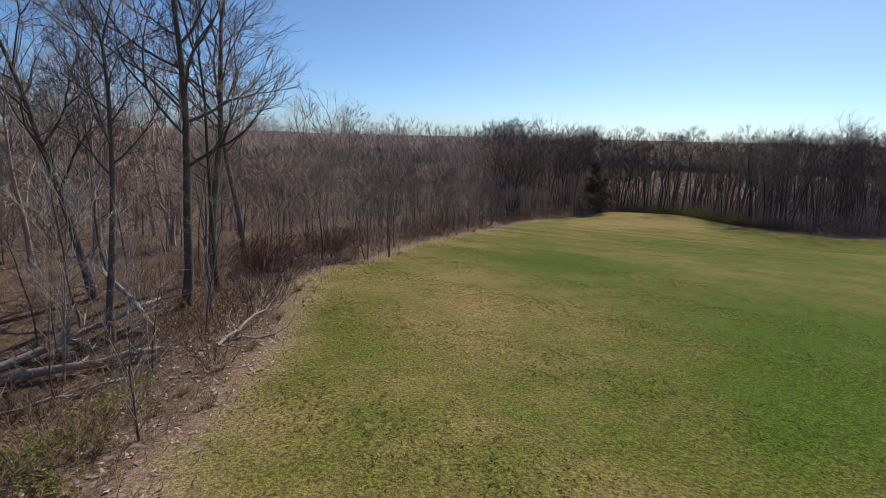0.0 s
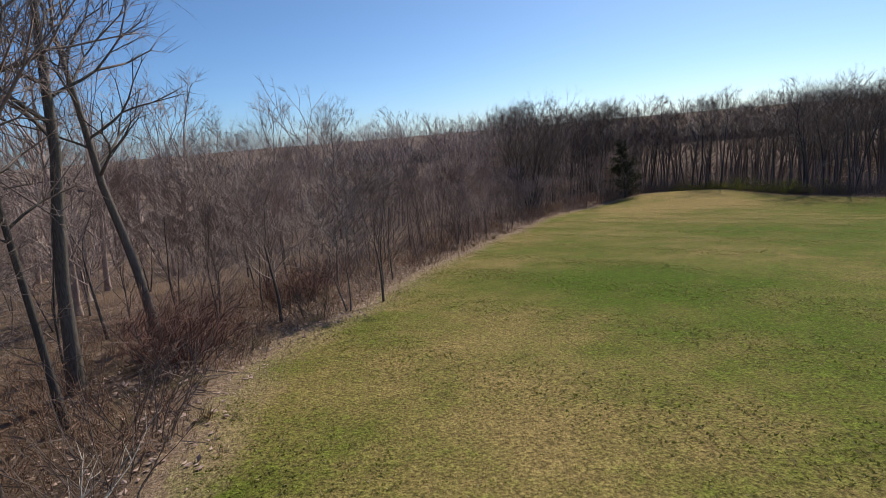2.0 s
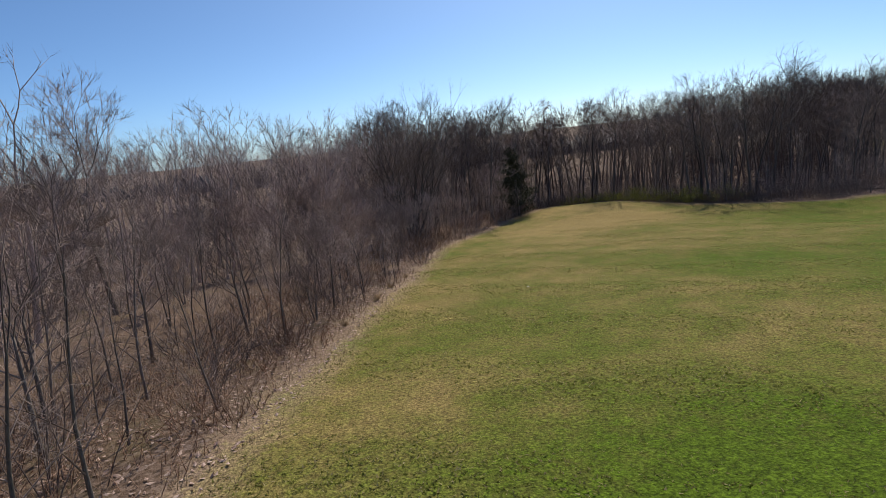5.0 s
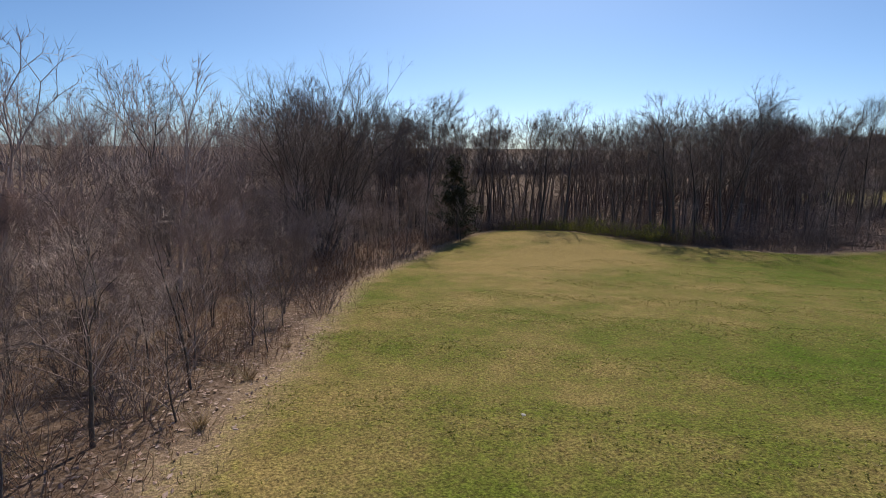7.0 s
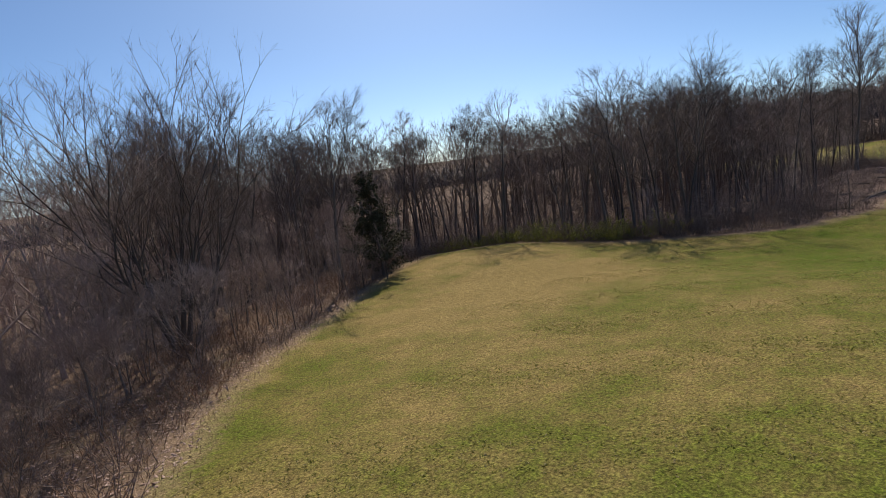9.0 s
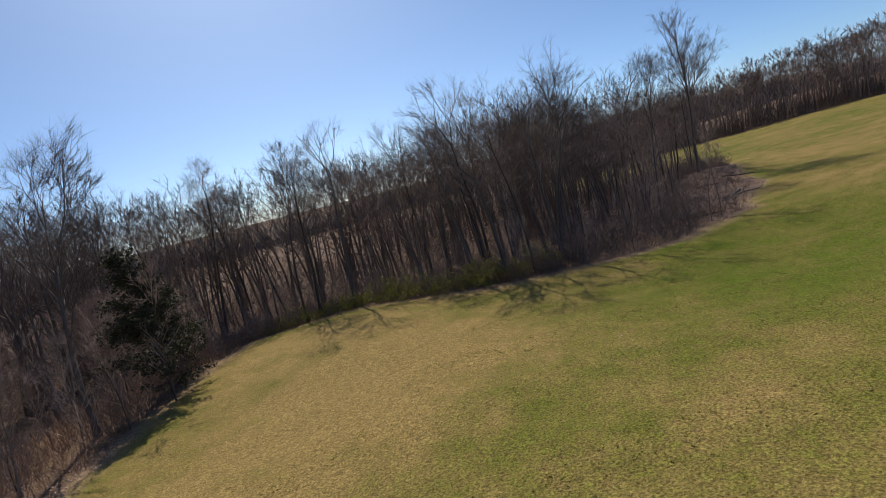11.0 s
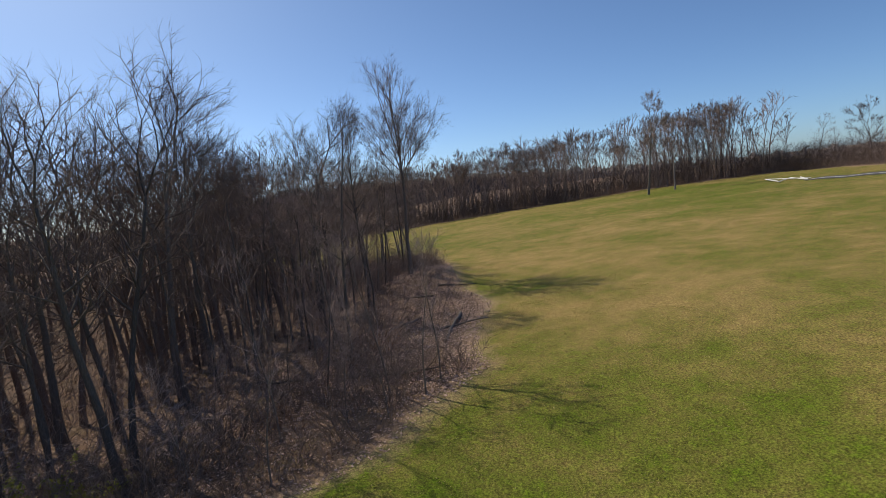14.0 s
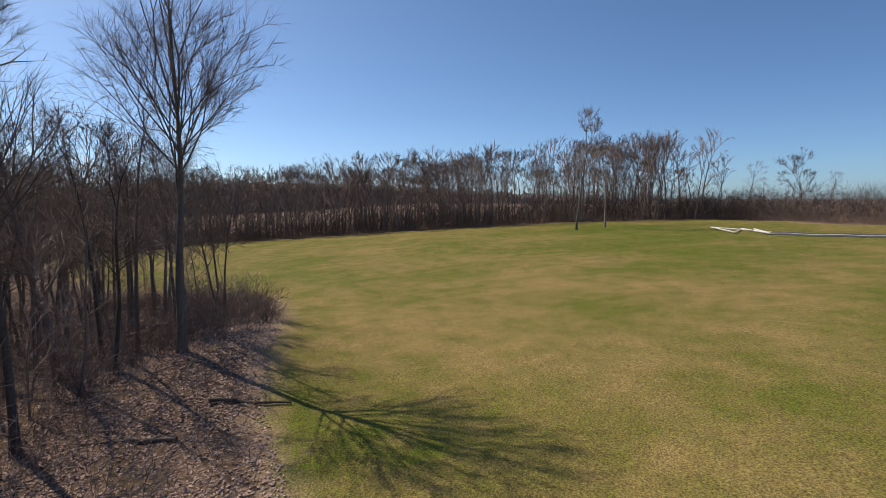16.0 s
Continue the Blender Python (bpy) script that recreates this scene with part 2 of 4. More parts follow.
gx, gy = axis(-36, 160, 1.6, 3500), axis(-36, 126, 1.6, 3500)
GX, GY = np.meshgrid(gx, gy)
GZ = ground_z(GX, GY)
nx, ny = len(gx), len(gy)
quads = [(j * nx + i, j * nx + i + 1, (j + 1) * nx + i + 1, (j + 1) * nx + i) for j in range(ny - 1) for i in range(nx - 1)]
ground_mesh = mesh_of("ground", np.stack([GX.ravel(), GY.ravel(), GZ.ravel()], -1), quads, GROUND, True)
layer = ground_mesh.attributes.new("inside", "FLOAT", "POINT")
layer.data.foreach_set("value", np.clip(inside(GX.ravel(), GY.ravel()), -40, 40))
lush_at = sum(k * np.exp(-(((GX - x) / a) ** 2 + ((GY - y) / b) ** 2)) for x, y, a, b, k in LUSH)
layer = ground_mesh.attributes.new("lush", "FLOAT", "POINT")
layer.data.foreach_set("value", lush_at.ravel())
ground = tagged(new("ground", ground_mesh), "mown spring meadow of green and straw grass edged by leaf litter", "ground", kind="structure")


# ---- building blocks ----
class Sketch:
    """Collects vertices and faces of one mesh."""

    def __init__(self):
        self.v, self.f = [], []

    def tube(self, pts, radii, sides, tip=True):
        """A tapering stem along pts; it ends in a point if tip."""
        n = len(pts)
        base = len(self.v)
        rings = n - 1 if tip else n
        for i in range(rings):
            a, b = pts[max(i - 1, 0)], pts[min(i + 1, n - 1)]
            d = (b - a).normalized()
            s = d.cross(Vector((0.31, 0.87, 0.38))).normalized()
            q = d.cross(s)
            for k in range(sides):
                w = 2 * math.pi * k / sides
                self.v.append(pts[i] + (s * math.cos(w) + q * math.sin(w)) * radii[i])
        for i in range(rings - 1):
            for k in range(sides):
                l = (k + 1) % sides
                self.f.append((base + i * sides + k, base + i * sides + l, base + (i + 1) * sides + l, base + (i + 1) * sides + k))
        top = base + (rings - 1) * sides
        if tip:
            self.v.append(pts[-1])
            for k in range(sides):
                self.f.append((top + k, top + (k + 1) % sides, len(self.v) - 1))
        elif radii[-1] > 0.03:
            self.f.append(tuple(top + k for k in range(sides)))

    def blade(self, p, q, r):
        """The finest twigs: one sliver from p to a point at q."""
        s = (q - p).cross(Vector((0.4, -0.7, 0.59))).normalized() * r
        i = len(self.v)
        self.v += [p + s, p - s, q]
        self.f.append((i, i + 1, i + 2))

    def box(self, x0, x1, y0, y1, z0, z1, bevel=0.0):
        bm = bmesh.new()
        bmesh.ops.create_cube(bm, size=1.0, matrix=Matrix.Translation(((x0 + x1) / 2, (y0 + y1) / 2, (z0 + z1) / 2)) @ Matrix.Diagonal((x1 - x0, y1 - y0, z1 - z0, 1)))
        if bevel:
            bmesh.ops.bevel(bm, geom=bm.edges[:], offset=bevel, segments=2, affect="EDGES")
        base = len(self.v)
        bm.verts.index_update()
        self.v += [v.co.copy() for v in bm.verts]
        self.f += [tuple(base + v.index for v in f.verts) for f in bm.faces]
        bm.free()

    def mesh(self, name, mat, smooth=True):
        return mesh_of(name, self.v, self.f, mat, smooth)


def part(name, sketch, mat, parent, label="", smooth=True):
    ob = new(name, sketch.mesh(name, mat, smooth))
    ob.parent = parent
    return tagged(ob, label) if label else ob


def bent(rng, p, d, length, n, wander, lift):
    """A wandering line of n steps that slowly turns upwards by lift."""
    pts, d = [p.copy()], d.normalized()
    for i in range(n):
        d = (d + Vector((rng.gauss(0, wander), rng.gauss(0, wander), rng.gauss(0, wander) + lift))).normalized()
        pts.append(pts[-1] + d * (length / n))
    return pts


def aside(rng, d, angle):
    """A direction at an angle in degrees from d, to a random side."""
    s = d.cross(Vector((rng.gauss(0, 1), rng.gauss(0, 1), rng.gauss(0, 1)))).normalized()
    return (d * math.cos(radians(angle)) + s * math.sin(radians(angle))).normalized()


def along(pts, radii, k):
    x = k * (len(pts) - 1)
    i = min(int(x), len(pts) - 2)
    f = x - i
    return pts[i].lerp(pts[i + 1], f), (pts[i + 1] - pts[i]).normalized(), radii[i] * (1 - f) + radii[i + 1] * f


def ramify(r, wood, crown, p, d, length, rad, level, k):
    """A limb that forks level times into ever finer branches and ends in sprays of twigs."""
    n = 3 if level > 2 else 2 if level > 1 else 1
    pts = bent(r, p, d, length, n, k["wander"], k["lift"])
    end = max(rad * 0.7, k["twig_r"])
    radii = [rad + (end - rad) * i / n for i in range(n + 1)]
    sketch = wood if level > 2 or rad > 0.045 else crown
    sketch.tube(pts, radii, 6 if rad > 0.09 else 4 if rad > 0.035 else 3, tip=level == 0)
    tip = (pts[-1] - pts[-2]).normalized()
    if level < 2:
        for i in range(k["twigs"] if level == 0 else k["twigs"] // 2):
            w, g, q = along(pts, radii, r.uniform(0.1, 1.0))
            way = (aside(r, g, r.uniform(15, 60)) + Vector((0, 0, 0.15))).normalized()
            crown.blade(w, w + way * k["size"] * r.uniform(0.4, 1.0), k["twig_r"])
    if level == 0:
        return
    across = tip.cross(Vector((r.gauss(0, 1), r.gauss(0, 1), r.gauss(0, 1)))).normalized()
    for s in (1, -1):
        a = radians(k["spread"] * r.uniform(0.45, 1.25))
        ramify(r, wood, crown, pts[-1], tip * math.cos(a) + across * (s * math.sin(a)), length * r.uniform(0.62, 0.84), max(rad * 0.68, k["twig_r"]), level - 1, k)
    for i in range(k["side"]):
        if r.random() > 0.78:
            continue
        w, g, q = along(pts, radii, r.uniform(0.3, 0.9))
        ramify(r, wood, crown, w, aside(r, g, k["spread"] * r.uniform(1.2, 2.2)), length * r.uniform(0.5, 0.8), max(q * 0.5, k["twig_r"]), level - 1, k)


def reach_of(level):
    """How far a limb that forks level times reaches, in lengths of its first piece."""
    return sum(0.73 ** i for i in range(level + 1)) * 0.9


def frame_tree(r, wood, crown, height, girth, fork, lead=0.6, limbs=6, reach=0.3, angle=45, spread=24, levels=4, side=1, twigs=7, wander=0.08, lift=0.06, stems=1, splay=(7, 16), twig_r=0.009, lean=0.0, sprout=0, ends=2, low=0):
    """Draws a leafless tree: stems that taper up to lead times the height, limbs from fork times the height on, and a domed crown of forking branches."""
    k = {"wander": wander, "lift": lift, "spread": spread, "side": side, "twigs": twigs, "twig_r": twig_r, "size": 0.35 + 0.045 * height}
    turn, low = r.uniform(0, 6.28), low or max(levels - 2, 1)
    for s in range(stems):
        if stems == 1:
            d0 = aside(r, Vector((0, 0, 1)), lean)
        else:
            a, w = turn + 2.4 * s, radians(splay[0] + (splay[1] - splay[0]) * (s + 0.5 * r.random()) / stems)
            d0 = Vector((math.cos(a) * math.sin(w), math.sin(a) * math.sin(w), math.cos(w)))
        h = height * (1 if s == 0 else r.uniform(0.82, 0.98))
        start = Vector((0, 0, -0.3)) + Vector((d0.x, d0.y, 0)) * girth
        pts = bent(r, start, d0, h * lead, 7, 0.025 + wander * 0.22, 0.03)
        r0 = girth / (1 if stems == 1 else stems ** 0.6)
        rad = [r0 * (1.4 if i == 0 else 1.0) * (1 - 0.62 * (i / 7)) for i in range(8)]
        wood.tube(pts, rad, 8 if girth > 0.15 else 6, tip=False)
        top = (pts[-1] - pts[-2]).normalized()
        far = max(h - pts[-1].z, 0.8) / reach_of(levels)
        across = top.cross(Vector((r.gauss(0, 1), r.gauss(0, 1), 0.1))).normalized()
        for e in range(ends):
            a = radians(spread * r.uniform(0.35, 0.9))
            side_way = across * math.cos(6.283 * e / ends) + top.cross(across) * math.sin(6.283 * e / ends)
            ramify(r, wood, crown, pts[-1], top * math.cos(a) + side_way * math.sin(a), far * r.uniform(0.9, 1.08), rad[-1] * 0.8, levels, k)
        n_limbs = max(2, round(limbs / stems ** 0.7))
        for i in range(n_limbs):
            at = fork / lead + (0.98 - fork / lead) * (i + r.random() * 0.8) / n_limbs
            p, d, q = along(pts, rad, min(max(at, 0.02), 0.98))
            tip = radians(angle * r.uniform(0.75, 1.2))
            a = turn + 2.4 * i + r.uniform(-0.5, 0.5)
            out = Vector((math.cos(a), math.sin(a), 0))
            way = d * math.cos(tip) + (out - d * out.dot(d)).normalized() * math.sin(tip)
            ext = min(height * reach * r.uniform(0.75, 1.1), (h * 1.02 - p.z) / max(way.z + 0.15, 0.2))
            ramify(r, wood, crown, p, way, max(ext, 0.6) / reach_of(low), max(q * 0.52, twig_r), low, k)
        for i in range(sprout):
            p, d, q = along(pts, rad, r.uniform(0.15, max(fork / lead, 0.2)))
            sp = bent(r, p, aside(r, d, r.uniform(50, 85)), r.uniform(0.6, 2.2), 2, 0.12, 0.05)
            crown.tube(sp, [0.016, 0.011, 0.006], 3)
            for x in range(5):
                w, g, wr = along(sp, [0, 0, 0], r.uniform(0.3, 1.0))
                crown.blade(w, w + aside(r, g, 40) * r.uniform(0.3, 0.7), twig_r)


def bare_tree(name, seed, height, girth, fork, mats=None, **shape):
    root = new(name)
    wood, crown = Sketch(), Sketch()
    frame_tree(random.Random(seed), wood, crown, height, girth, fork, **shape)
    bark_mat, twig_mat = mats or (BARK, TWIG)
    part("trunk", wood, bark_mat, root)
    part("crown", crown, twig_mat, root)
    return root


def shrub(name, seed, height, spread, stems, twigs, mat, leafy=0, droop=0.0):
    """A bare thicket of thin arching stems; leafy adds small young leaves."""
    rng = random.Random(seed)
    root = new(name)
    wood, leaves = Sketch(), Sketch()
    for i in range(stems):
        a = rng.uniform(0, 2 * math.pi)
        p = Vector((math.cos(a), math.sin(a), 0)) * spread * 0.4 * rng.random() + Vector((0, 0, -0.1))
        d = Vector((math.cos(a) * rng.uniform(0.1, 0.8), math.sin(a) * rng.uniform(0.1, 0.8), 1.0))
        h = height * rng.uniform(0.5, 1.05)
        pts = bent(rng, p, d, h, 4, 0.12, -droop)
        wood.tube(pts, [0.016, 0.013, 0.01, 0.007, 0.004], 3)
        for j in range(twigs):
            w, g, r = along(pts, [0.02, 0.016, 0.012, 0.009, 0.005], rng.uniform(0.25, 1.0))
            tp = bent(rng, w, aside(rng, g, rng.uniform(25, 65)), h * rng.uniform(0.15, 0.4), 1, 0.15, 0.0)
            wood.blade(tp[0], tp[-1], 0.011)
            for n in range(leafy):
                c = along(tp, [0, 0], rng.random())[0] + Vector((rng.gauss(0, 0.05), rng.gauss(0, 0.05), rng.gauss(0, 0.05)))
                leaf(rng, leaves, c, rng.uniform(0.05, 0.1))
    part("stem_clump", wood, mat, root)
    if leafy:
        part("foliage", leaves, BUDS, root)
    return root


def leaf(rng, sketch, c, size, tilt=0.6):
    """A small folded leaf: two triangles along a midrib."""
    a = Vector((rng.gauss(0, 1), rng.gauss(0, 1), rng.gauss(0, tilt))).normalized() * size
    b = a.cross(Vector((rng.gauss(0, tilt), rng.gauss(0, tilt), 1 if tilt < 0.5 else rng.gauss(0, 1)))).normalized() * size * 0.55
    i = len(sketch.v)
    up = a.cross(b).normalized() * size * 0.2
    sketch.v += [c - a, c + b + up, c + a, c - b + up]
    sketch.f += [(i, i + 1, i + 2), (i, i + 2, i + 3)]


def stand(ob, x, y, turn=0.0, size=1.0, sink=0.0, tilt=0.0):
    ob.matrix_basis = pose(x, y, gz(x, y) - sink, tilt, 0, turn) @ Matrix.Scale(size, 4)
    return ob


# ---- woods ----
rng = random.Random(11)


def kinds_of(makers):
    return [[m, 0] for m in makers]


def put(kind, x, y, turn, size, label, category, group):
    """Stands a tree or shrub of a kind: the first use is the built one, later ones are copies."""
    ob = kind[0]
    if kind[1]:
        ob = copy_thing(ob, Matrix())
    kind[1] += 1
    ob.matrix_basis = pose(x, y, gz(x, y) - 0.05, 0, 0, turn) @ Matrix.Diagonal((size, size, size * rng.uniform(0.94, 1.08), 1))
    return tagged(ob, label, category, group)


WOODS = "trees of the wood"
DARK_MATS, PALE_LIT_MATS = (BARK_DARK, TWIG), (BARK, TWIG_PALE_LIT)
BIG = kinds_of([
    bare_tree("tree", 1, 18.5, 0.22, 0.42, lead=0.74, limbs=9, reach=0.26, angle=50, spread=26, levels=4, low=3, twigs=5, twig_r=0.009),
    bare_tree("tree", 2, 17.5, 0.19, 0.46, lead=0.66, limbs=8, reach=0.24, angle=42, spread=23, levels=4, low=3, twigs=5, twig_r=0.009),
    bare_tree("tree", 3, 19.0, 0.26, 0.36, lead=0.58, limbs=8, reach=0.3, angle=56, spread=30, levels=5, low=3, twigs=3, wander=0.13, twig_r=0.009),
    bare_tree("tree", 4, 16.5, 0.16, 0.42, lead=0.76, limbs=10, reach=0.22, angle=44, spread=25, levels=4, low=3, twigs=5, twig_r=0.009),
    bare_tree("tree", 5, 18.0, 0.22, 0.36, lead=0.62, limbs=9, reach=0.24, angle=46, spread=26, levels=4, low=3, twigs=4, stems=2, splay=(3, 9), twig_r=0.009),
])
THIN = kinds_of([
    bare_tree("tree", 21, 15.5, 0.12, 0.35, lead=0.8, limbs=13, reach=0.17, angle=56, spread=28, levels=3, low=2, twigs=6, twig_r=0.01, mats=DARK_MATS, sprout=10),
    bare_tree("tree", 22, 13.5, 0.1, 0.3, lead=0.74, limbs=12, reach=0.2, angle=52, spread=30, levels=3, low=2, twigs=6, twig_r=0.01, sprout=12, lean=3),
    bare_tree("tree", 23, 16.5, 0.14, 0.4, lead=0.82, limbs=13, reach=0.16, angle=58, spread=28, levels=3, low=2, twigs=6, twig_r=0.01, mats=DARK_MATS, sprout=10, lean=2),
    bare_tree("tree", 24, 14.5, 0.12, 0.32, lead=0.66, limbs=11, reach=0.22, angle=54, spread=30, levels=3, low=2, twigs=6, twig_r=0.01, wander=0.13, sprout=12),
    bare_tree("tree", 25, 17.0, 0.16, 0.4, lead=0.72, limbs=12, reach=0.2, angle=52, spread=28, levels=4, low=2, twigs=5, twig_r=0.01, wander=0.11, sprout=10, mats=DARK_MATS),
])
# low west trees, their twig colour lightened against the backlight
WEST = kinds_of([
    bare_tree("tree", 26, 8.5, 0.1, 0.2, lead=0.42, limbs=5, reach=0.4, angle=42, spread=25, twigs=9, twig_r=0.009, wander=0.1, stems=2, splay=(5, 18), mats=PALE_LIT_MATS),
    bare_tree("tree", 27, 9.0, 0.1, 0.24, lead=0.46, limbs=7, reach=0.38, angle=46, spread=26, twigs=9, twig_r=0.009, wander=0.11, mats=PALE_LIT_MATS),
    bare_tree("tree", 28, 8.0, 0.11, 0.18, lead=0.38, limbs=6, reach=0.36, angle=38, spread=22, twigs=8, twig_r=0.009, wander=0.09, stems=3, splay=(6, 24), mats=PALE_LIT_MATS),
    bare_tree("tree", 29, 9.5, 0.11, 0.28, lead=0.5, limbs=7, reach=0.38, angle=50, spread=28, twigs=9, twig_r=0.009, wander=0.13, mats=PALE_LIT_MATS),
])
YOUNG = kinds_of([
    bare_tree("sapling", 31, 7.5, 0.055, 0.2, lead=0.62, limbs=8, reach=0.24, angle=42, spread=24, levels=3, twigs=6, twig_r=0.007, mats=PALE_LIT_MATS),
    bare_tree("sapling", 32, 5.5, 0.05, 0.1, lead=0.45, limbs=10, reach=0.42, angle=36, spread=24, levels=3, twigs=6, twig_r=0.007, ends=3, mats=PALE_LIT_MATS),
    bare_tree("sapling", 33, 8.5, 0.06, 0.25, lead=0.68, limbs=9, reach=0.22, angle=40, spread=22, levels=3, twigs=6, twig_r=0.007, mats=PALE_LIT_MATS),
])
BRUSH = kinds_of([
    shrub("thicket", 41, 1.9, 2.6, 24, 9, TWIG_TAN, droop=0.12),
    shrub("thicket", 42, 2.6, 2.2, 22, 9, TWIG, droop=0.06),
    shrub("thicket", 43, 1.5, 2.8, 24, 9, TWIG_TAN, droop=0.16),
    shrub("thicket", 44, 3.2, 2.4, 20, 10, TWIG, droop=0.03),
])
GREENISH = kinds_of([
    shrub("leafing_shrub", 51, 2.4, 2.4, 20, 6, TWIG, leafy=7, droop=0.06),
    shrub("leafing_shrub", 52, 1.8, 2.6, 20, 6, TWIG, leafy=7, droop=0.1),
])
taken = []


CLEAR = [(116.6, 60.5, 3.5), (102, 57, 3), (92, 58, 2.5), (107, 57, 3.5), (122, 58.5, 2.5), (97, 57.5, 2.5), (98, 60.5, 4.5), (93.5, 60, 3), (102, 60, 4), (105.5, 60.5, 3.5), (111, 61.5, 3.5)]


def free(x, y, gap):
    if any((x - a) ** 2 + (y - b) ** 2 < c * c for a, b, c in CLEAR):
        return False
    if any((x - a) ** 2 + (y - b) ** 2 < gap * gap for a, b in taken):
        return False
    taken.append((x, y))
    return True


def scatter(kinds, n, gap, zone, near, far, size, label, category, group):
    """Up to n things at random in a box of the plan, near to far metres outside the field's edge."""
    made = tries = 0
    while made < n and tries < n * 60:
        tries += 1
        x, y = rng.uniform(zone[0], zone[2]), rng.uniform(zone[1], zone[3])
        if not near <= -inside(x, y)[0] <= far or not free(x, y, gap):
            continue
        put(rng.choice(kinds), x, y, rng.uniform(0, 360), rng.uniform(*size), label, category, group)
        made += 1
    return made


# single trees that stand out
def single(ob, x, y, turn, label, category="tree"):
    taken.append((x, y))
    stand(ob, x, y, turn, 1.0, 0.05)
    return tagged(ob, label, category, WOODS)


single(bare_tree("tulip_tree", 61, 20.6, 0.25, 0.46, lead=0.62, limbs=14, reach=0.3, angle=38, spread=21, levels=4, side=1, twigs=6, low=4, wander=0.03, lift=0.07, twig_r=0.009, mats=DARK_MATS, sprout=40, ends=4), 116.65, 62.0, 0, "tall bare tulip tree with a fan of straight rising limbs")
single(bare_tree("tulip_tree", 62, 17.0, 0.17, 0.5, lead=0.66, limbs=9, reach=0.26, angle=44, spread=19, levels=5, twigs=4, lift=0.09, wander=0.04, twig_r=0.008, mats=DARK_MATS, sprout=20), 108.5, 65.5, 0, "slim bare tree with rising limbs at the wood's corner")
single(bare_tree("dead_tree", 63, 18.5, 0.24, 0.55, lead=0.74, limbs=4, reach=0.28, angle=56, spread=36, levels=2, side=1, twigs=1, wander=0.22, twig_r=0.02, mats=(BARK_DARK, BARK_DARK)), 108.6, 70.0, 40, "dying tree with crooked antler-like limbs and few twigs")
single(bare_tree("tree", 64, 19.8, 0.26, 0.42, lead=0.6, limbs=6, reach=0.34, angle=45, spread=28, levels=4, twigs=6, wander=0.15, mats=DARK_MATS), 91.0, 74.3, 10, "tall crooked bare tree above the wood's edge")
single(bare_tree("tree", 65, 17.5, 0.22, 0.52, lead=0.66, limbs=6, reach=0.26, angle=50, spread=26, levels=5, low=4, twigs=3, mats=DARK_MATS), 75.5, 91.5, 0, "bare tree with a round domed crown")
single(bare_tree("maple", 66, 16.0, 0.55, 0.25, lead=0.42, limbs=16, reach=0.42, angle=18, spread=20, levels=4, low=4, side=1, twigs=5, mats=DARK_MATS, twig_r=0.009, lift=0.04, wander=0.08, stems=6, splay=(3, 34)), 34.5, 83.5, 0, "broad bare maple with many stems fanning from its base")
single(bare_tree("maple", 67, 15.5, 0.32, 0.3, lead=0.48, limbs=12, reach=0.38, angle=24, spread=17, levels=4, twigs=8, wander=0.06, stems=5, splay=(3, 28)), 42.0, 98.0, 90, "broad bare maple with fanning stems behind the edge")
single(bare_tree("tree", 68, 15.8, 0.19, 0.36, lead=0.62, limbs=8, reach=0.3, angle=38, spread=22, levels=5, twigs=5, mats=DARK_MATS), 50.0, 89.8, 0, "slim bare tree beside the dark cedar")
single(bare_tree("tree", 69, 14.0, 0.2, 0.5, lead=0.62, limbs=3, reach=0.3, angle=36, spread=28, levels=4, twigs=5, wander=0.15, mats=DARK_MATS), 23.7, 88.0, 0, "dark forked bare tree deep in the thicket")
single(bare_tree("tree", 70, 17.5, 0.2, 0.34, lead=0.8, limbs=14, reach=0.32, angle=58, spread=26, levels=4, low=4, twigs=4, wander=0.1, lift=0.08, mats=DARK_MATS, sprout=10), -4.7, 23.6, 0, "tall dark bare tree with wide arching limbs at the field's edge")
single(bare_tree("tree", 71, 15.5, 0.2, 0.3, lead=0.7, limbs=9, reach=0.36, angle=44, spread=27, levels=4, low=4, twigs=4, wander=0.13, mats=DARK_MATS, lean=14), -8.6, 25.5, 200, "dark bare tree that leans over the fallen logs")
single(bare_tree("tree", 72, 5.6, 0.08, 0.3, lead=0.45, limbs=6, reach=0.42, angle=42, spread=25, levels=4, twigs=8, stems=2, splay=(5, 16), twig_r=0.009, mats=PALE_LIT_MATS), 4.0, 33.2, 0, "small bare tree with twin stems at the meadow's edge")
single(bare_tree("tree", 73, 6.2, 0.075, 0.28, lead=0.48, limbs=7, reach=0.4, angle=42, spread=25, levels=4, twigs=8, twig_r=0.009, mats=PALE_LIT_MATS), 5.6, 34.2, 60, "small bare tree with fine branches at the meadow's edge")
single(bare_tree("sapling", 74, 6.5, 0.06, 0.25, lead=0.6, limbs=6, reach=0.34, angle=36, spread=24, levels=3, twigs=5, stems=2, twig_r=0.008, mats=(DEADWOOD, DEADWOOD)), -7.3, 18.2, 0, "pale dead sapling with brittle twigs among fallen logs")
single(bare_tree("tree", 75, 20.5, 0.22, 0.4, lead=0.7, limbs=9, reach=0.24, angle=28, spread=20, levels=4, twigs=8, twig_r=0.02), 182.2, 9.9, 0, "tall slim bare tree above the far wood")
single(bare_tree("tree", 76, 14.0, 0.22, 0.3, lead=0.45, limbs=6, reach=0.4, angle=50, spread=27, levels=4, twigs=8, twig_r=0.02), 193.0, -51.0, 0, "lone bare tree with a wide crown in far scrub")
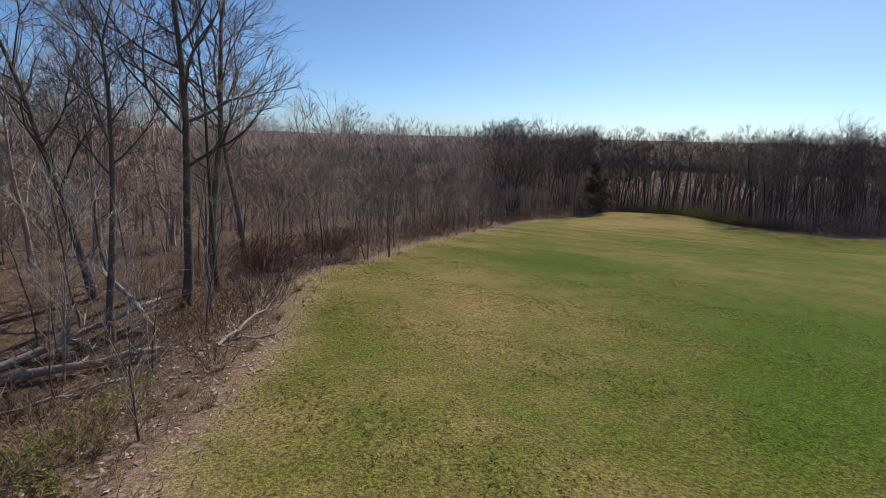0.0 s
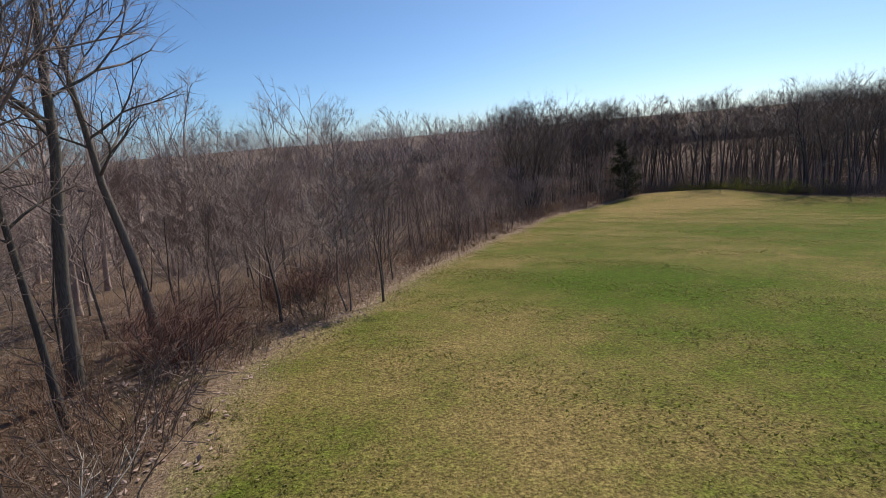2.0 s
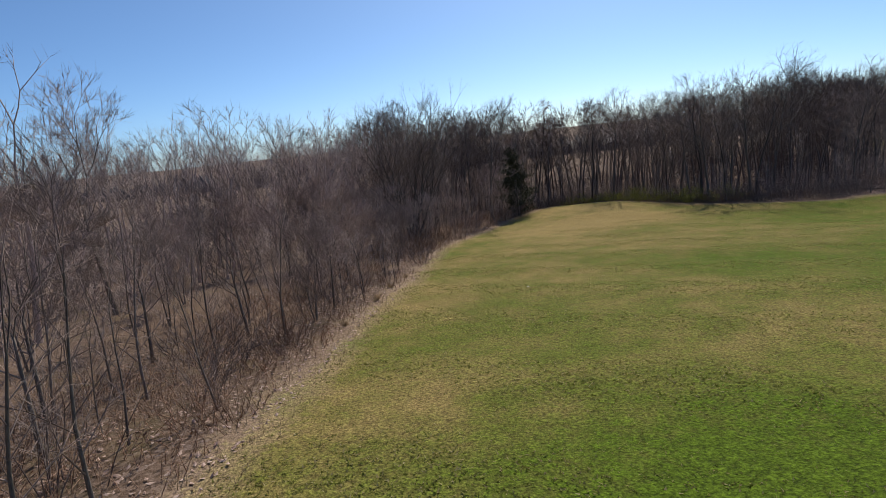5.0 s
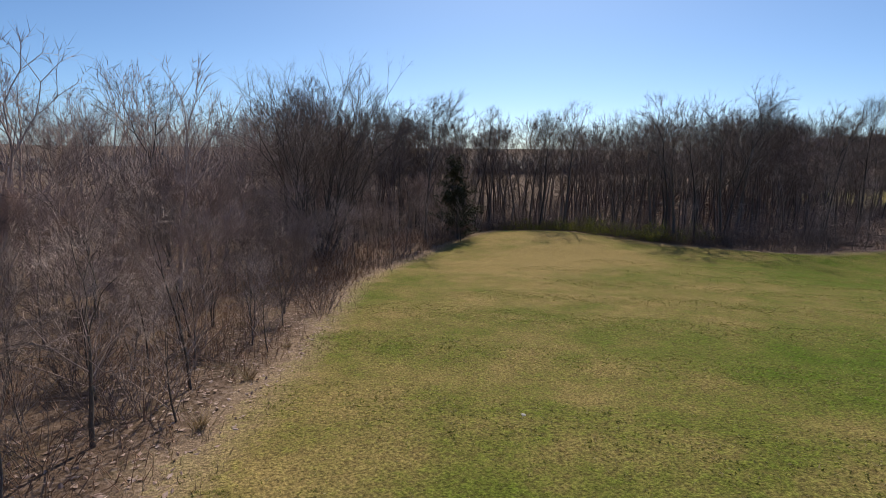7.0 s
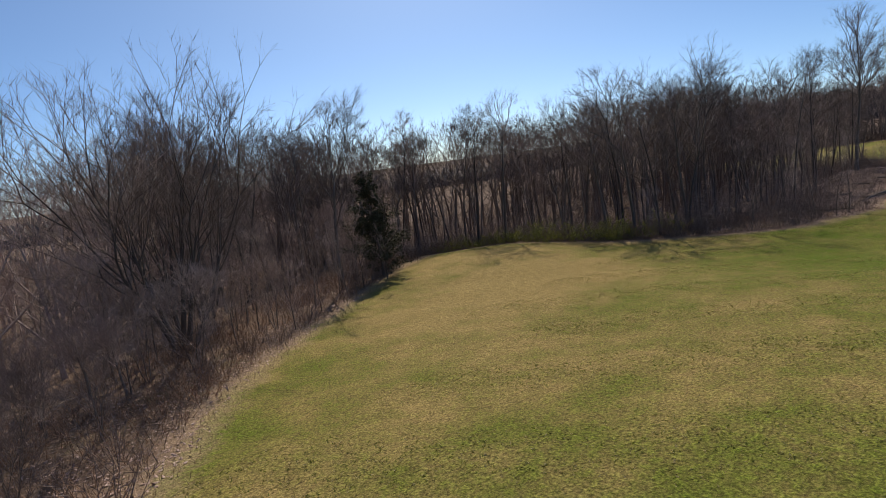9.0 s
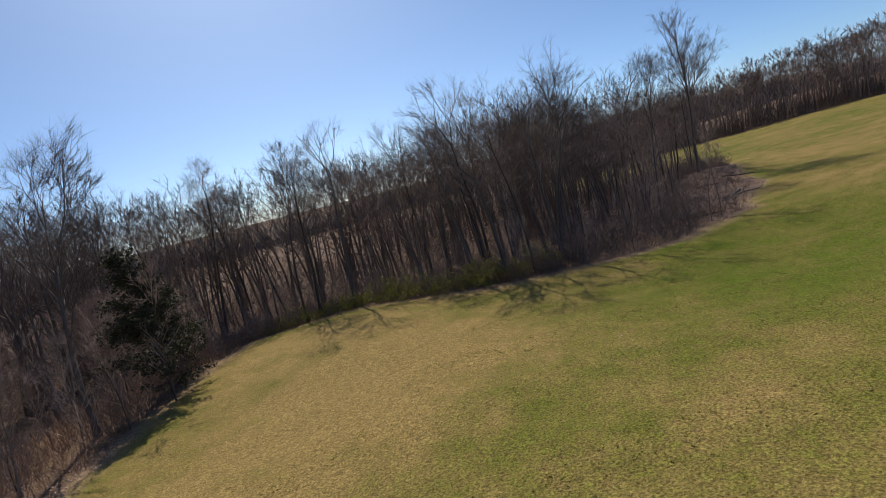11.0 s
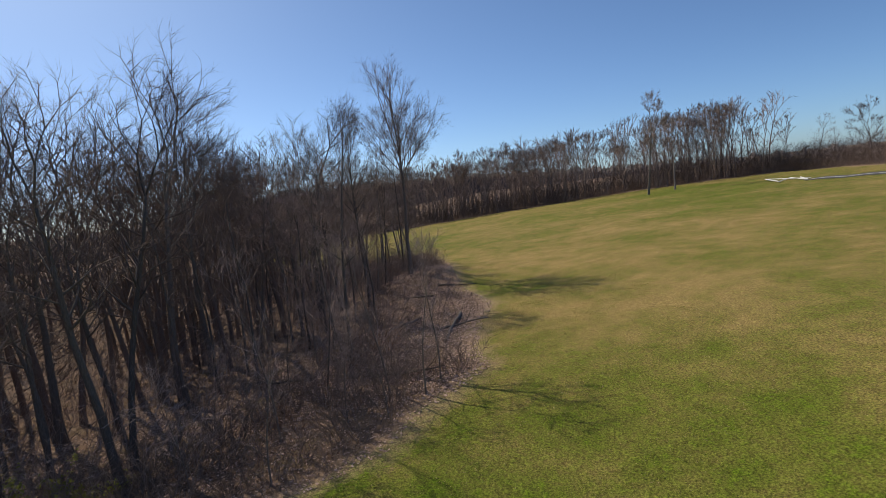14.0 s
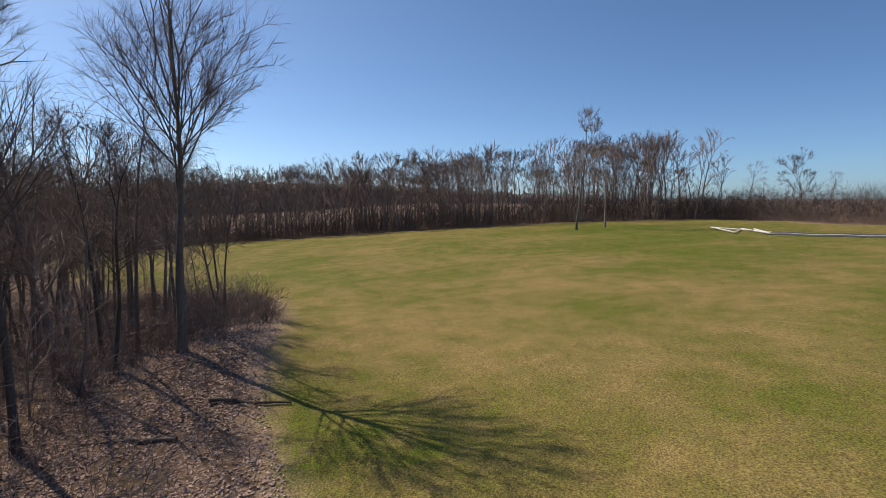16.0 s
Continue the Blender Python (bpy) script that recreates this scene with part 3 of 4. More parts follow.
single(bare_tree("tree", 77, 17.0, 0.2, 0.35, lead=0.62, limbs=6, reach=0.3, angle=35, spread=24, levels=4, twigs=5, lean=16, twig_r=0.02), 184.0, 3.0, 120, "leaning bare tree in the far wood")
single(bare_tree("tree", 78, 18.5, 0.22, 0.4, lead=0.58, limbs=6, reach=0.32, angle=44, spread=24, levels=5, twigs=5, mats=DARK_MATS), 96.5, 75.0, 0, "bare tree with long open limbs in the east wood")
single(bare_tree("tree", 79, 16.0, 0.18, 0.4, lead=0.6, limbs=6, reach=0.28, angle=34, spread=20, levels=5, twigs=5, mats=DARK_MATS), 105.5, 67.5, 0, "slender dark tree at the wood's corner")
single(bare_tree("tree", 80, 12.8, 0.17, 0.4, lead=0.5, limbs=7, reach=0.38, angle=48, spread=25, levels=5, low=4, twigs=4, twig_r=0.011, mats=PALE_LIT_MATS), 5.8, 66.7, 0, "bare tree with a pale round crown above the west wood")


def cedar(name, seed, height, width):
    """A dark columnar evergreen: trunk, boughs and sprays of short needles."""
    r = random.Random(seed)
    root = new(name)
    wood, green = Sketch(), Sketch()
    pts = bent(r, Vector((0, 0, -0.2)), Vector((0, 0, 1)), height, 6, 0.02, 0.02)
    rad = [0.16 * (1 - 0.9 * i / 6) for i in range(7)]
    wood.tube(pts, rad, 7)
    for i in range(85):
        k = r.uniform(0.06, 0.99)
        p, d, q = along(pts, rad, k)
        ln = width * (1.08 - k) ** 0.7 * r.uniform(0.6, 1.15)
        bp = bent(r, p, aside(r, d, r.uniform(55, 85)), ln, 3, 0.12, 0.08)
        wood.tube(bp, [0.03, 0.02, 0.014, 0.006], 3)
        for j in range(int(16 + 10 * ln)):
            w, g, q = along(bp, [0, 0, 0, 0], r.uniform(0.25, 1.0))
            for m in range(3):
                leaf(r, green, w + Vector((r.gauss(0, 0.2), r.gauss(0, 0.2), r.gauss(0, 0.16))), r.uniform(0.07, 0.15))
    part("trunk", wood, BARK_DARK, root)
    part("foliage", green, NEEDLES, root)
    return root


CEDARS = kinds_of([cedar("cedar", 81, 9.7, 4.0)])
taken.append((55.2, 90.3))
put(CEDARS[0], 55.2, 90.6, 0, 1.0, "dark green cedar standing at the wood's edge", "tree", WOODS)
put(CEDARS[0], 58.5, 94.5, 130, 0.7, "dark green cedar standing at the wood's edge", "tree", WOODS)

# the west wood
L_BIG, L_THIN = "tall bare grey-brown tree in early spring", "slim bare tree with a dark straight trunk"
L_YOUNG, L_BRUSH = "bare sapling with fine upright twigs", "bare brown thicket of thin arching stems"
L_WEST = "low-branched bare tree in the tangled west wood"
scatter(BIG, 20, 2.6, (-34, 4, -3, 32), 3.5, 28, (0.75, 0.98), L_BIG, "tree", WOODS)
scatter(WEST, 46, 2.2, (-16, 28, 62, 104), 2.0, 9, (0.55, 0.82), L_WEST, "tree", WOODS)
scatter(WEST, 26, 2.6, (-30, 8, 14, 62), 7, 22, (0.7, 0.95), L_WEST, "tree", WOODS)
scatter(WEST, 30, 2.6, (-14, 62, 62, 122), 8, 24, (0.8, 1.05), L_WEST, "tree", WOODS)
scatter(THIN, 26, 2.0, (-34, 4, -3, 34), 3, 26, (0.6, 0.9), L_THIN, "tree", WOODS)
scatter(YOUNG, 75, 1.3, (-16, 8, 62, 112), 0.9, 10, (0.5, 0.95), L_YOUNG, "tree", WOODS)
scatter(BRUSH, 120, 1.0, (-16, 6, 70, 106), 0.7, 7, (0.55, 1.1), L_BRUSH, "shrub", "brush along the edge")

for x, y in ((52.0, 90.5), (54.0, 88.6), (57.4, 91.8), (53.2, 93.0), (59.2, 93.4), (50.6, 87.6), (61.5, 95.0), (48.5, 87.0)):
    put(rng.choice(YOUNG), x, y, rng.uniform(0, 360), rng.uniform(0.7, 1.05), L_YOUNG, "tree", WOODS)

# the east wood
scatter(BIG, 9, 3.4, (40, 86, 74, 118), 4, 20, (0.75, 0.92), L_BIG, "tree", WOODS)
scatter(THIN, 16, 2.0, (36, 86, 74, 118), 2, 18, (0.8, 1.08), L_THIN, "tree", WOODS)
scatter(BIG, 15, 3.2, (74, 66, 92, 125), 3, 15, (0.72, 0.92), L_BIG, "tree", WOODS)
scatter(BIG, 15, 3.2, (92, 56, 145, 125), 4, 16, (0.62, 0.8), L_BIG, "tree", WOODS)
scatter(THIN, 42, 1.6, (62, 66, 88, 130), 1.5, 20, (0.74, 1.02), L_THIN, "tree", WOODS)
scatter(THIN, 56, 1.6, (88, 56, 148, 130), 2.5, 20, (0.64, 0.9), L_THIN, "tree", WOODS)
scatter(THIN, 20, 1.6, (94, 60, 140, 92), 5, 22, (0.66, 0.88), L_THIN, "tree", WOODS)
scatter(YOUNG, 60, 1.2, (66, 56, 145, 115), 0.8, 12, (0.5, 1.0), L_YOUNG, "tree", WOODS)
scatter(BRUSH, 125, 0.9, (62, 56, 145, 112), 0.7, 7, (0.6, 1.15), L_BRUSH, "shrub", "brush along the edge")
scatter(GREENISH, 36, 1.0, (66, 72, 90, 100), 0.5, 4.5, (0.6, 1.15), "shrub with the first yellow-green leaves under bare trees", "shrub", "brush along the edge")
scatter(GREENISH, 9, 0.8, (-7, 7, -3, 13.5), 0.8, 4, (0.35, 0.6), "low shrub with the first olive-green leaves", "shrub", "brush along the edge")

# brush round the tulip tree and brambles by the fallen logs
for x, y in ((120.0, 62.6), (122.5, 61.6), (125.5, 61.8), (128.5, 61.4), (131.5, 61.6), (134.5, 61.0), (119.6, 65.1), (113.3, 65.2), (110.0, 64.3), (106.0, 66.0), (103.0, 65.0), (99.8, 64.5), (98.0, 69.0), (104.0, 69.5), (95.5, 63.0)):
    put(rng.choice(BRUSH), x, y, rng.uniform(0, 360), rng.uniform(0.7, 1.15), L_BRUSH, "shrub", "brush along the edge")
for x, y in ((121.4, 63.2), (124.0, 62.8), (127.0, 62.6), (130.5, 62.6), (111.5, 66.6), (107.5, 67.2), (101.5, 66.5), (96.0, 66.0)):
    put(rng.choice(YOUNG), x, y, rng.uniform(0, 360), rng.uniform(0.7, 1.1), L_YOUNG, "tree", WOODS)
for x, y in ((-3.6, 19.6), (-3.0, 20.8), (-2.7, 22.2), (-3.9, 21.6), (-2.3, 23.6), (-3.3, 24.2), (-1.9, 25.3), (-4.8, 20.4), (-4.4, 23.0)):
    put(BRUSH[rng.choice((0, 2))], x, y, rng.uniform(0, 360), rng.uniform(0.6, 0.9), "red-brown tangled bramble beside fallen logs", "shrub", "brush along the edge")

for x, y in ((68.6, 97.6), (70.2, 96.6), (71.2, 94.6), (72.4, 92.4), (73.0, 89.6), (73.6, 87.0), (73.8, 84.2), (73.9, 81.6), (74.2, 79.0), (75.0, 76.6), (75.8, 74.0), (76.4, 71.6), (77.6, 69.2), (79.0, 67.0), (81.0, 65.0), (54.0, 91.2), (52.4, 89.4), (56.6, 92.4), (59.0, 93.8), (50.2, 88.4)):
    put(BRUSH[rng.choice((1, 3))], x, y, rng.uniform(0, 360), rng.uniform(0.6, 0.95), "dark brown bare thicket along the wood's edge", "shrub", "brush along the edge")

# the scrub on the far side
scatter(BRUSH, 45, 1.8, (180, -50, 240, 90), 0.5, 6, (1.0, 2.0), L_BRUSH, "shrub", "brush along the edge")
scatter(BRUSH, 50, 1.8, (105, -75, 200, -26), 0.8, 18, (1.4, 2.5), L_BRUSH, "shrub", "brush along the edge")
scatter(THIN, 30, 3.0, (110, -85, 215, -30), 2, 30, (0.5, 0.85), "small bare tree in far scrub", "tree", WOODS)

RED = kinds_of([shrub("red_shrub", 91, 3.0, 2.2, 70, 14, TWIG_RED, droop=0.04)])
for x, y, s in ((-1.5, 28.6, 0.95), (-2.6, 29.8, 0.85), (-0.6, 30.4, 0.6), (2.4, 37.5, 0.75), (1.2, 36.2, 0.6), (57.0, 92.4, 0.6)):
    put(RED[0], x, y, rng.uniform(0, 360), s, "reddish-brown bare shrub at the field's edge", "shrub", "brush along the edge")


def far_woods(name, seed, spots, label, low=0.4, mat=TWIG, wide=0.017):
    """Woods too far or deep to count: many simple bare trees in one mesh."""
    r = random.Random(seed)
    plans = []
    for i in range(7):
        one = Sketch()
        frame_tree(r, one, one, 10.0, 0.12, low + r.uniform(-0.05, 0.1), lead=r.uniform(0.55, 0.68), limbs=5, reach=r.uniform(0.22, 0.3), angle=r.uniform(36, 52), spread=r.uniform(22, 30), levels=3, side=0, twigs=5, wander=0.11, twig_r=wide * 0.7, ends=3)
        tri = [(f[0], f[j], f[j + 1]) for f in one.f for j in range(1, len(f) - 1)]
        plans.append((np.array([tuple(v) for v in one.v]), np.array(tri)))
    verts, faces, base = [], [], 0
    for x, y, h in spots:
        v, f = plans[r.randrange(7)]
        a, k = r.uniform(0, 6.28), h / 10.0
        turned = np.stack([v[:, 0] * math.cos(a) - v[:, 1] * math.sin(a), v[:, 0] * math.sin(a) + v[:, 1] * math.cos(a), v[:, 2]], -1)
        verts.append(turned * (k * r.uniform(0.85, 1.15), k * r.uniform(0.85, 1.15), k) + (x, y, gz(x, y) - 0.2))
        faces.append(f + base)
        base += len(v)
    return tagged(new(name, triangles(name, np.concatenate(verts), np.concatenate(faces), mat)), label, "woods", kind="stuff")


def spots(n, zone, near, far, low, high):
    out, tries = [], 0
    while len(out) < n and tries < n * 80:
        tries += 1
        x, y = rng.uniform(zone[0], zone[2]), rng.uniform(zone[1], zone[3])
        if near <= -inside(x, y)[0] <= far:
            out.append((x, y, rng.uniform(low, high)))
    return out


far_woods("west_wood", 101, spots(330, (-95, -5, 72, 175), 17, 80, 11.5, 15) + spots(100, (-10, 74, 48, 140), 9, 42, 10, 12.8) + spots(100, (-60, 8, -8, 72), 13, 46, 11, 15), "deep bare wood of grey-brown trees", 0.2, TWIG_PALE_LIT)
far_woods("north_wood", 102, spots(110, (40, 96, 75, 150), 10, 50, 14, 17.5) + spots(90, (64, 64, 112, 130), 15, 28, 14, 17.0) + spots(130, (66, 62, 170, 160), 20, 55, 14, 19) + spots(80, (108, 66, 160, 120), 10, 34, 14, 18), "deep bare wood of grey-brown trees", 0.35)
far_woods("east_wood", 103, spots(360, (184, -30, 262, 120), 1.2, 24, 10, 20.0) + spots(130, (200, -40, 340, 150), 24, 100, 15, 20), "deep bare wood beyond the meadow", 0.14, TWIG, 0.045)


def undergrowth(name, seed, n, zone, near, far, tall, mat, label, wide=0.009):
    """Tangled stems and brambles along the edge, too many to count."""
    r = random.Random(seed)
    s = Sketch()
    pts = np.array([(r.uniform(zone[0], zone[2]), r.uniform(zone[1], zone[3])) for i in range(n * 14)])
    d, zz, made = -inside(pts[:, 0], pts[:, 1]), ground_z(pts[:, 0], pts[:, 1]), 0
    for (x, y), e, z in zip(pts, d, zz):
        if made >= n:
            break
        if not near <= e <= far or noise.noise(Vector((x * 0.22, y * 0.22, 3.0))) < -0.28 + r.uniform(-0.2, 0.2):
            continue
        if any((x - a) ** 2 + (y - b) ** 2 < c * c for a, b, c in CLEAR) and r.random() < 0.7:
            continue
        if (x + 5.5) ** 2 + (y - 18.5) ** 2 < 36 and r.random() < 0.65:
            continue
        made += 1
        h = tall * r.uniform(0.35, 1.1) * (0.55 + 0.45 * min(1, max(e, 0) / 3))
        p = Vector((x, y, z - 0.05))
        q = p + Vector((r.gauss(0, 0.4), r.gauss(0, 0.4), 1)).normalized() * h
        s.tube([p, q], [0.014, 0.004], 3)
        for k in range(6):
            w = p.lerp(q, r.uniform(0.15, 1))
            s.blade(w, w + Vector((r.gauss(0, 0.6), r.gauss(0, 0.6), r.gauss(0.35, 0.4))).normalized() * h * r.uniform(0.15, 0.45), wide)
    return tagged(new(name, s.mesh(name, mat, False)), label, "undergrowth", kind="stuff")


undergrowth("undergrowth", 161, 6000, (-22, 4, 68, 108), 0.3, 9, 1.3, TWIG_TAN, "tangled brown brambles and dry weeds along the wood")
undergrowth("undergrowth", 162, 3000, (-45, 0, 70, 135), 5, 26, 1.8, TWIG_PALE_LIT, "tangled bare undergrowth inside the wood")
undergrowth("dry_grass", 167, 5200, (-8, 4, 72, 100), -1.1, 0.9, 0.5, STRAW, "dry straw-coloured grass and stalks along the edge", 0.007)
undergrowth("dry_grass", 168, 1800, (70, 54, 142, 98), -0.7, 0.6, 0.4, STRAW, "dry straw-coloured grass and stalks along the edge", 0.007)
undergrowth("undergrowth", 163, 5500, (62, 56, 145, 115), 0.4, 9, 1.9, TWIG, "tangled bare undergrowth along the wood", 0.014)
undergrowth("undergrowth", 164, 6000, (62, 56, 150, 130), 3, 24, 3.6, TWIG, "tangled bare undergrowth inside the wood", 0.018)
undergrowth("undergrowth", 169, 5000, (40, 60, 175, 165), 18, 50, 5.5, TWIG, "tangled bare undergrowth deep in the wood", 0.04)
undergrowth("undergrowth", 170, 4500, (-70, 0, 70, 160), 18, 55, 5.0, TWIG_PALE_LIT, "tangled bare undergrowth deep in the wood", 0.04)
undergrowth("undergrowth", 165, 8000, (182, -32, 255, 110), 0.3, 16, 6.5, TWIG, "dense bare scrub along the far wood", 0.035)
undergrowth("undergrowth", 166, 4500, (110, -62, 200, -22), 0.3, 20, 6.5, TWIG, "dense bare scrub on the far side of the meadow", 0.022)

# distant woods on rising land along the horizon
r = random.Random(7)
hill = Sketch()
n = 1400
for i in range(n + 1):
    a = -75 + 250 * i / n
    east = math.exp(-((a - 88) / 22) ** 2)
    radius = 250 + 330 * east + 120 * math.exp(-((a - 125) / 20) ** 2)
    x, y = 60 + radius * math.sin(radians(a)), 50 + radius * math.cos(radians(a))
    top = -3.5 + 20 * east + 2.0 * math.sin(a * 0.11) + 1.2 * math.sin(a * 3.1) + r.uniform(0, 2.6)
    hill.v += [Vector((x, y, gz(x, y) - 3)), Vector((x, y, top - 4)), Vector((x + 14 * math.sin(radians(a)), y + 14 * math.cos(radians(a)), top))]
for i in range(n):
    for j in range(2):
        k = i * 3 + j
        hill.f.append((k, k + 3, k + 4, k + 1))
tagged(new("backdrop", hill.mesh("backdrop", RIDGE, False)), "distant low wooded ridge along the horizon", "hills", kind="structure")


# ---- fallen wood by the start ----
def log(name, a, b, r0, r1, seed, stubs, label, mat=DEADWOOD):
    rr = random.Random(seed)
    a, b = Vector(a), Vector(b)
    root = new(name)
    root.matrix_basis = Matrix.Translation(a)
    s = Sketch()
    d = b - a
    pts = [d * (i / 6) + Vector((rr.gauss(0, 0.05), rr.gauss(0, 0.05), rr.gauss(0, 0.04))) for i in range(7)]
    rad = [r0 + (r1 - r0) * i / 6 for i in range(7)]
    s.tube(pts, rad, 8, tip=False)
    part("bole", s, mat, root)
    for i in range(stubs):
        limb = Sketch()
        p, e, q = along(pts, rad, rr.uniform(0.25, 0.98))
        e2 = aside(rr, e, rr.uniform(30, 70))
        e2.z = abs(e2.z)
        sp = bent(rr, p, e2, rr.uniform(0.5, 1.8), 3, 0.12, 0.03)
        limb.tube(sp, [q * 0.5, q * 0.38, q * 0.25, 0.01], 5)
        for j in range(3):
            w, g, q2 = along(sp, [0.02] * 4, rr.uniform(0.4, 1.0))
            limb.tube(bent(rr, w, aside(rr, g, 45), rr.uniform(0.3, 0.8), 2, 0.1, 0.0), [0.014, 0.01, 0.004], 3)
        part("branch", limb, mat, root)
    return tagged(root, label, "fallen log", "fallen logs")


def on(x, y, up=0.0):
    return (x, y, gz(x, y) + up)


LOG = "grey weathered fallen log lying in bramble"
log("fallen_log", on(-10.2, 19.0, 0.12), on(-4.4, 18.3, 0.15), 0.17, 0.1, 1, 3, LOG)
log("fallen_log", on(-10.0, 20.0, 0.1), on(-5.2, 22.0, 0.9), 0.16, 0.08, 2, 9, "grey fallen trunk with broken branches propped up")
log("fallen_log", on(-5.4, 21.0, 0.2), on(-7.6, 23.4, 2.1), 0.12, 0.07, 3, 4, "broken pale trunk leaning over other logs")
log("fallen_log", on(-2.7, 17.9, 0.08), on(-1.2, 21.0, 0.5), 0.06, 0.03, 4, 6, "pale fallen branch propped beside the field's edge")
log("fallen_log", on(-2.6, 18.6, 0.06), on(-0.9, 18.2, 0.06), 0.05, 0.03, 5, 3, "thin fallen branch at the field's edge")
log("fallen_log", on(-8.6, 15.6, 0.1), on(-5.0, 16.6, 0.1), 0.07, 0.04, 6, 4, LOG)
log("fallen_log", on(100.5, 57.6, 0.12), on(93.5, 59.0, 0.1), 0.13, 0.06, 7, 4, "fallen branch on leaf litter at the wood's edge", BARK)
log("fallen_log", on(101.0, 60.5, 0.1), on(97.5, 62.5, 0.5), 0.08, 0.05, 8, 8, "heap of fallen branches on leaf litter", BARK)
log("fallen_log", on(70.5, 98.8, 0.1), on(67.0, 101.0, 0.6), 0.1, 0.05, 9, 6, "pale fallen branches at the field's corner")
for i in range(10):
    x, y = rng.uniform(80, 112), rng.uniform(59, 72)
    if inside(x, y)[0] < -1.5:
        a = rng.uniform(0, 6.28)
        log("fallen_log", on(x, y, 0.08), on(x + 3.5 * math.cos(a), y + 3.5 * math.sin(a), 0.12), 0.09, 0.04, 20 + i, 3, "fallen branch on the wood's floor", BARK)

# tufts of straw grass at the edge
TUFT = kinds_of([])
for k in range(2):
    rr = random.Random(120 + k)
    s = Sketch()
    for i in range(46):
        a = rr.uniform(0, 6.28)
        s.tube(bent(rr, Vector((rr.gauss(0, 0.08), rr.gauss(0, 0.08), 0)), Vector((math.cos(a) * 0.6, math.sin(a) * 0.6, 1)), rr.uniform(0.35, 0.85), 2, 0.1, -0.12), [0.008, 0.006, 0.003], 3)
    TUFT.append([new("straw_tuft", s.mesh("straw_tuft", STRAW)), 0])
for x, y in ((-2.3, 15.6), (-1.6, 17.2), (-0.9, 20.4), (-3.0, 14.2), (-0.2, 24.0), (-0.6, 26.3), (0.6, 29.3), (2.6, 31.8), (-2.2, 13.0), (18.6, 55.4), (20.6, 58.2), (15.4, 51.3), (23.0, 61.2)):
    put(rng.choice(TUFT), x, y, rng.uniform(0, 360), rng.uniform(0.6, 1.2), "dry straw-coloured grass tuft at the field's edge", "grass tuft", "straw tufts")


# ---- grass and leaves on the ground ----
def grass(name, seed, n, zone, mat, label, tall):
    """Clumps of three broad tilted blades, thrown evenly over a stretch of the field."""
    g = np.random.default_rng(seed)
    x, y = g.uniform(zone[0], zone[2], n), g.uniform(zone[1], zone[3], n)
    keep = inside(x, y) > 0.3
    x, y = np.repeat(x[keep], 3), np.repeat(y[keep], 3)
    m = len(x)
    x, y = x + g.normal(0, 0.035, m), y + g.normal(0, 0.035, m)
    c = np.stack([x, y, ground_z(x, y) - 0.01], -1)
    a, w, h = g.uniform(0, 6.28, m), g.uniform(0.012, 0.034, m), tall * g.uniform(0.5, 1.2, m)
    s = np.stack([np.cos(a) * w, np.sin(a) * w, np.zeros(m)], -1)
    tip = c + np.stack([g.normal(0, 1.1, m) * h, g.normal(0, 1.1, m) * h, h], -1)
    verts = np.stack([c + s, c - s, tip], 1).reshape(-1, 3)
    return tagged(new(name, triangles(name, verts, np.arange(m * 3).reshape(-1, 3), mat)), label, "grass", kind="stuff")


GRASS = "short mown blades of green and straw grass"
grass("grass", 131, 26000, (-3, 5, 22, 40), BLADES, GRASS, 0.04)
grass("grass", 132, 26000, (6, 36, 46, 66), BLADES, GRASS, 0.04)
grass("grass", 133, 26000, (44, 44, 104, 72), BLADES, GRASS, 0.04)


def litter(name, seed, n, zone, near, far, label):
    rr = random.Random(seed)
    s = Sketch()
    pts = np.array([(rr.uniform(zone[0], zone[2]), rr.uniform(zone[1], zone[3])) for i in range(n * 4)])
    d = -inside(pts[:, 0], pts[:, 1])
    zz = ground_z(pts[:, 0], pts[:, 1])
    made = 0
    for (x, y), e, z in zip(pts, d, zz):
        if near <= e <= far and made < n:
            leaf(rr, s, Vector((x, y, z + rr.uniform(0.015, 0.05))), rr.uniform(0.05, 0.11), 0.28)
            made += 1
    return tagged(new(name, s.mesh(name, LEAF, False)), label, "leaf litter", kind="stuff")


litter("leaf_litter", 141, 22000, (78, 54, 142, 80), -0.4, 14, "pale brown dead leaves on the wood's floor")
litter("leaf_litter", 143, 14000, (85, 54, 124, 67), -0.3, 9, "pale pinkish dead leaves at the wood's corner")
litter("leaf_litter", 142, 14000, (-14, 6, 50, 92), -0.5, 5, "pale brown dead leaves along the meadow's edge")

STONES = kinds_of([])
for k in range(2):
    rr = random.Random(150 + k)
    bm = bmesh.new()
    bmesh.ops.create_icosphere(bm, subdivisions=2, radius=0.1)
    for v in bm.verts:
        v.co *= 1 + 0.25 * noise.noise(v.co * 9 + Vector((k * 5, 0, 0)))
        v.co.z *= 0.6
    me = bpy.data.meshes.new("stone")
    bm.to_mesh(me)
    bm.free()
    me.materials.append(STONE)
    STONES.append([new("stone", me), 0])
for i, (x, y) in enumerate(((58.2, 62.9), (60.0, 61.5), (22.0, 47.0), (25.5, 51.0), (-6.5, 14.0))):
    put(STONES[i % 2], x, y, rng.uniform(0, 360), rng.uniform(0.8, 1.6), "pale stone lying in short grass", "stone", "stones")


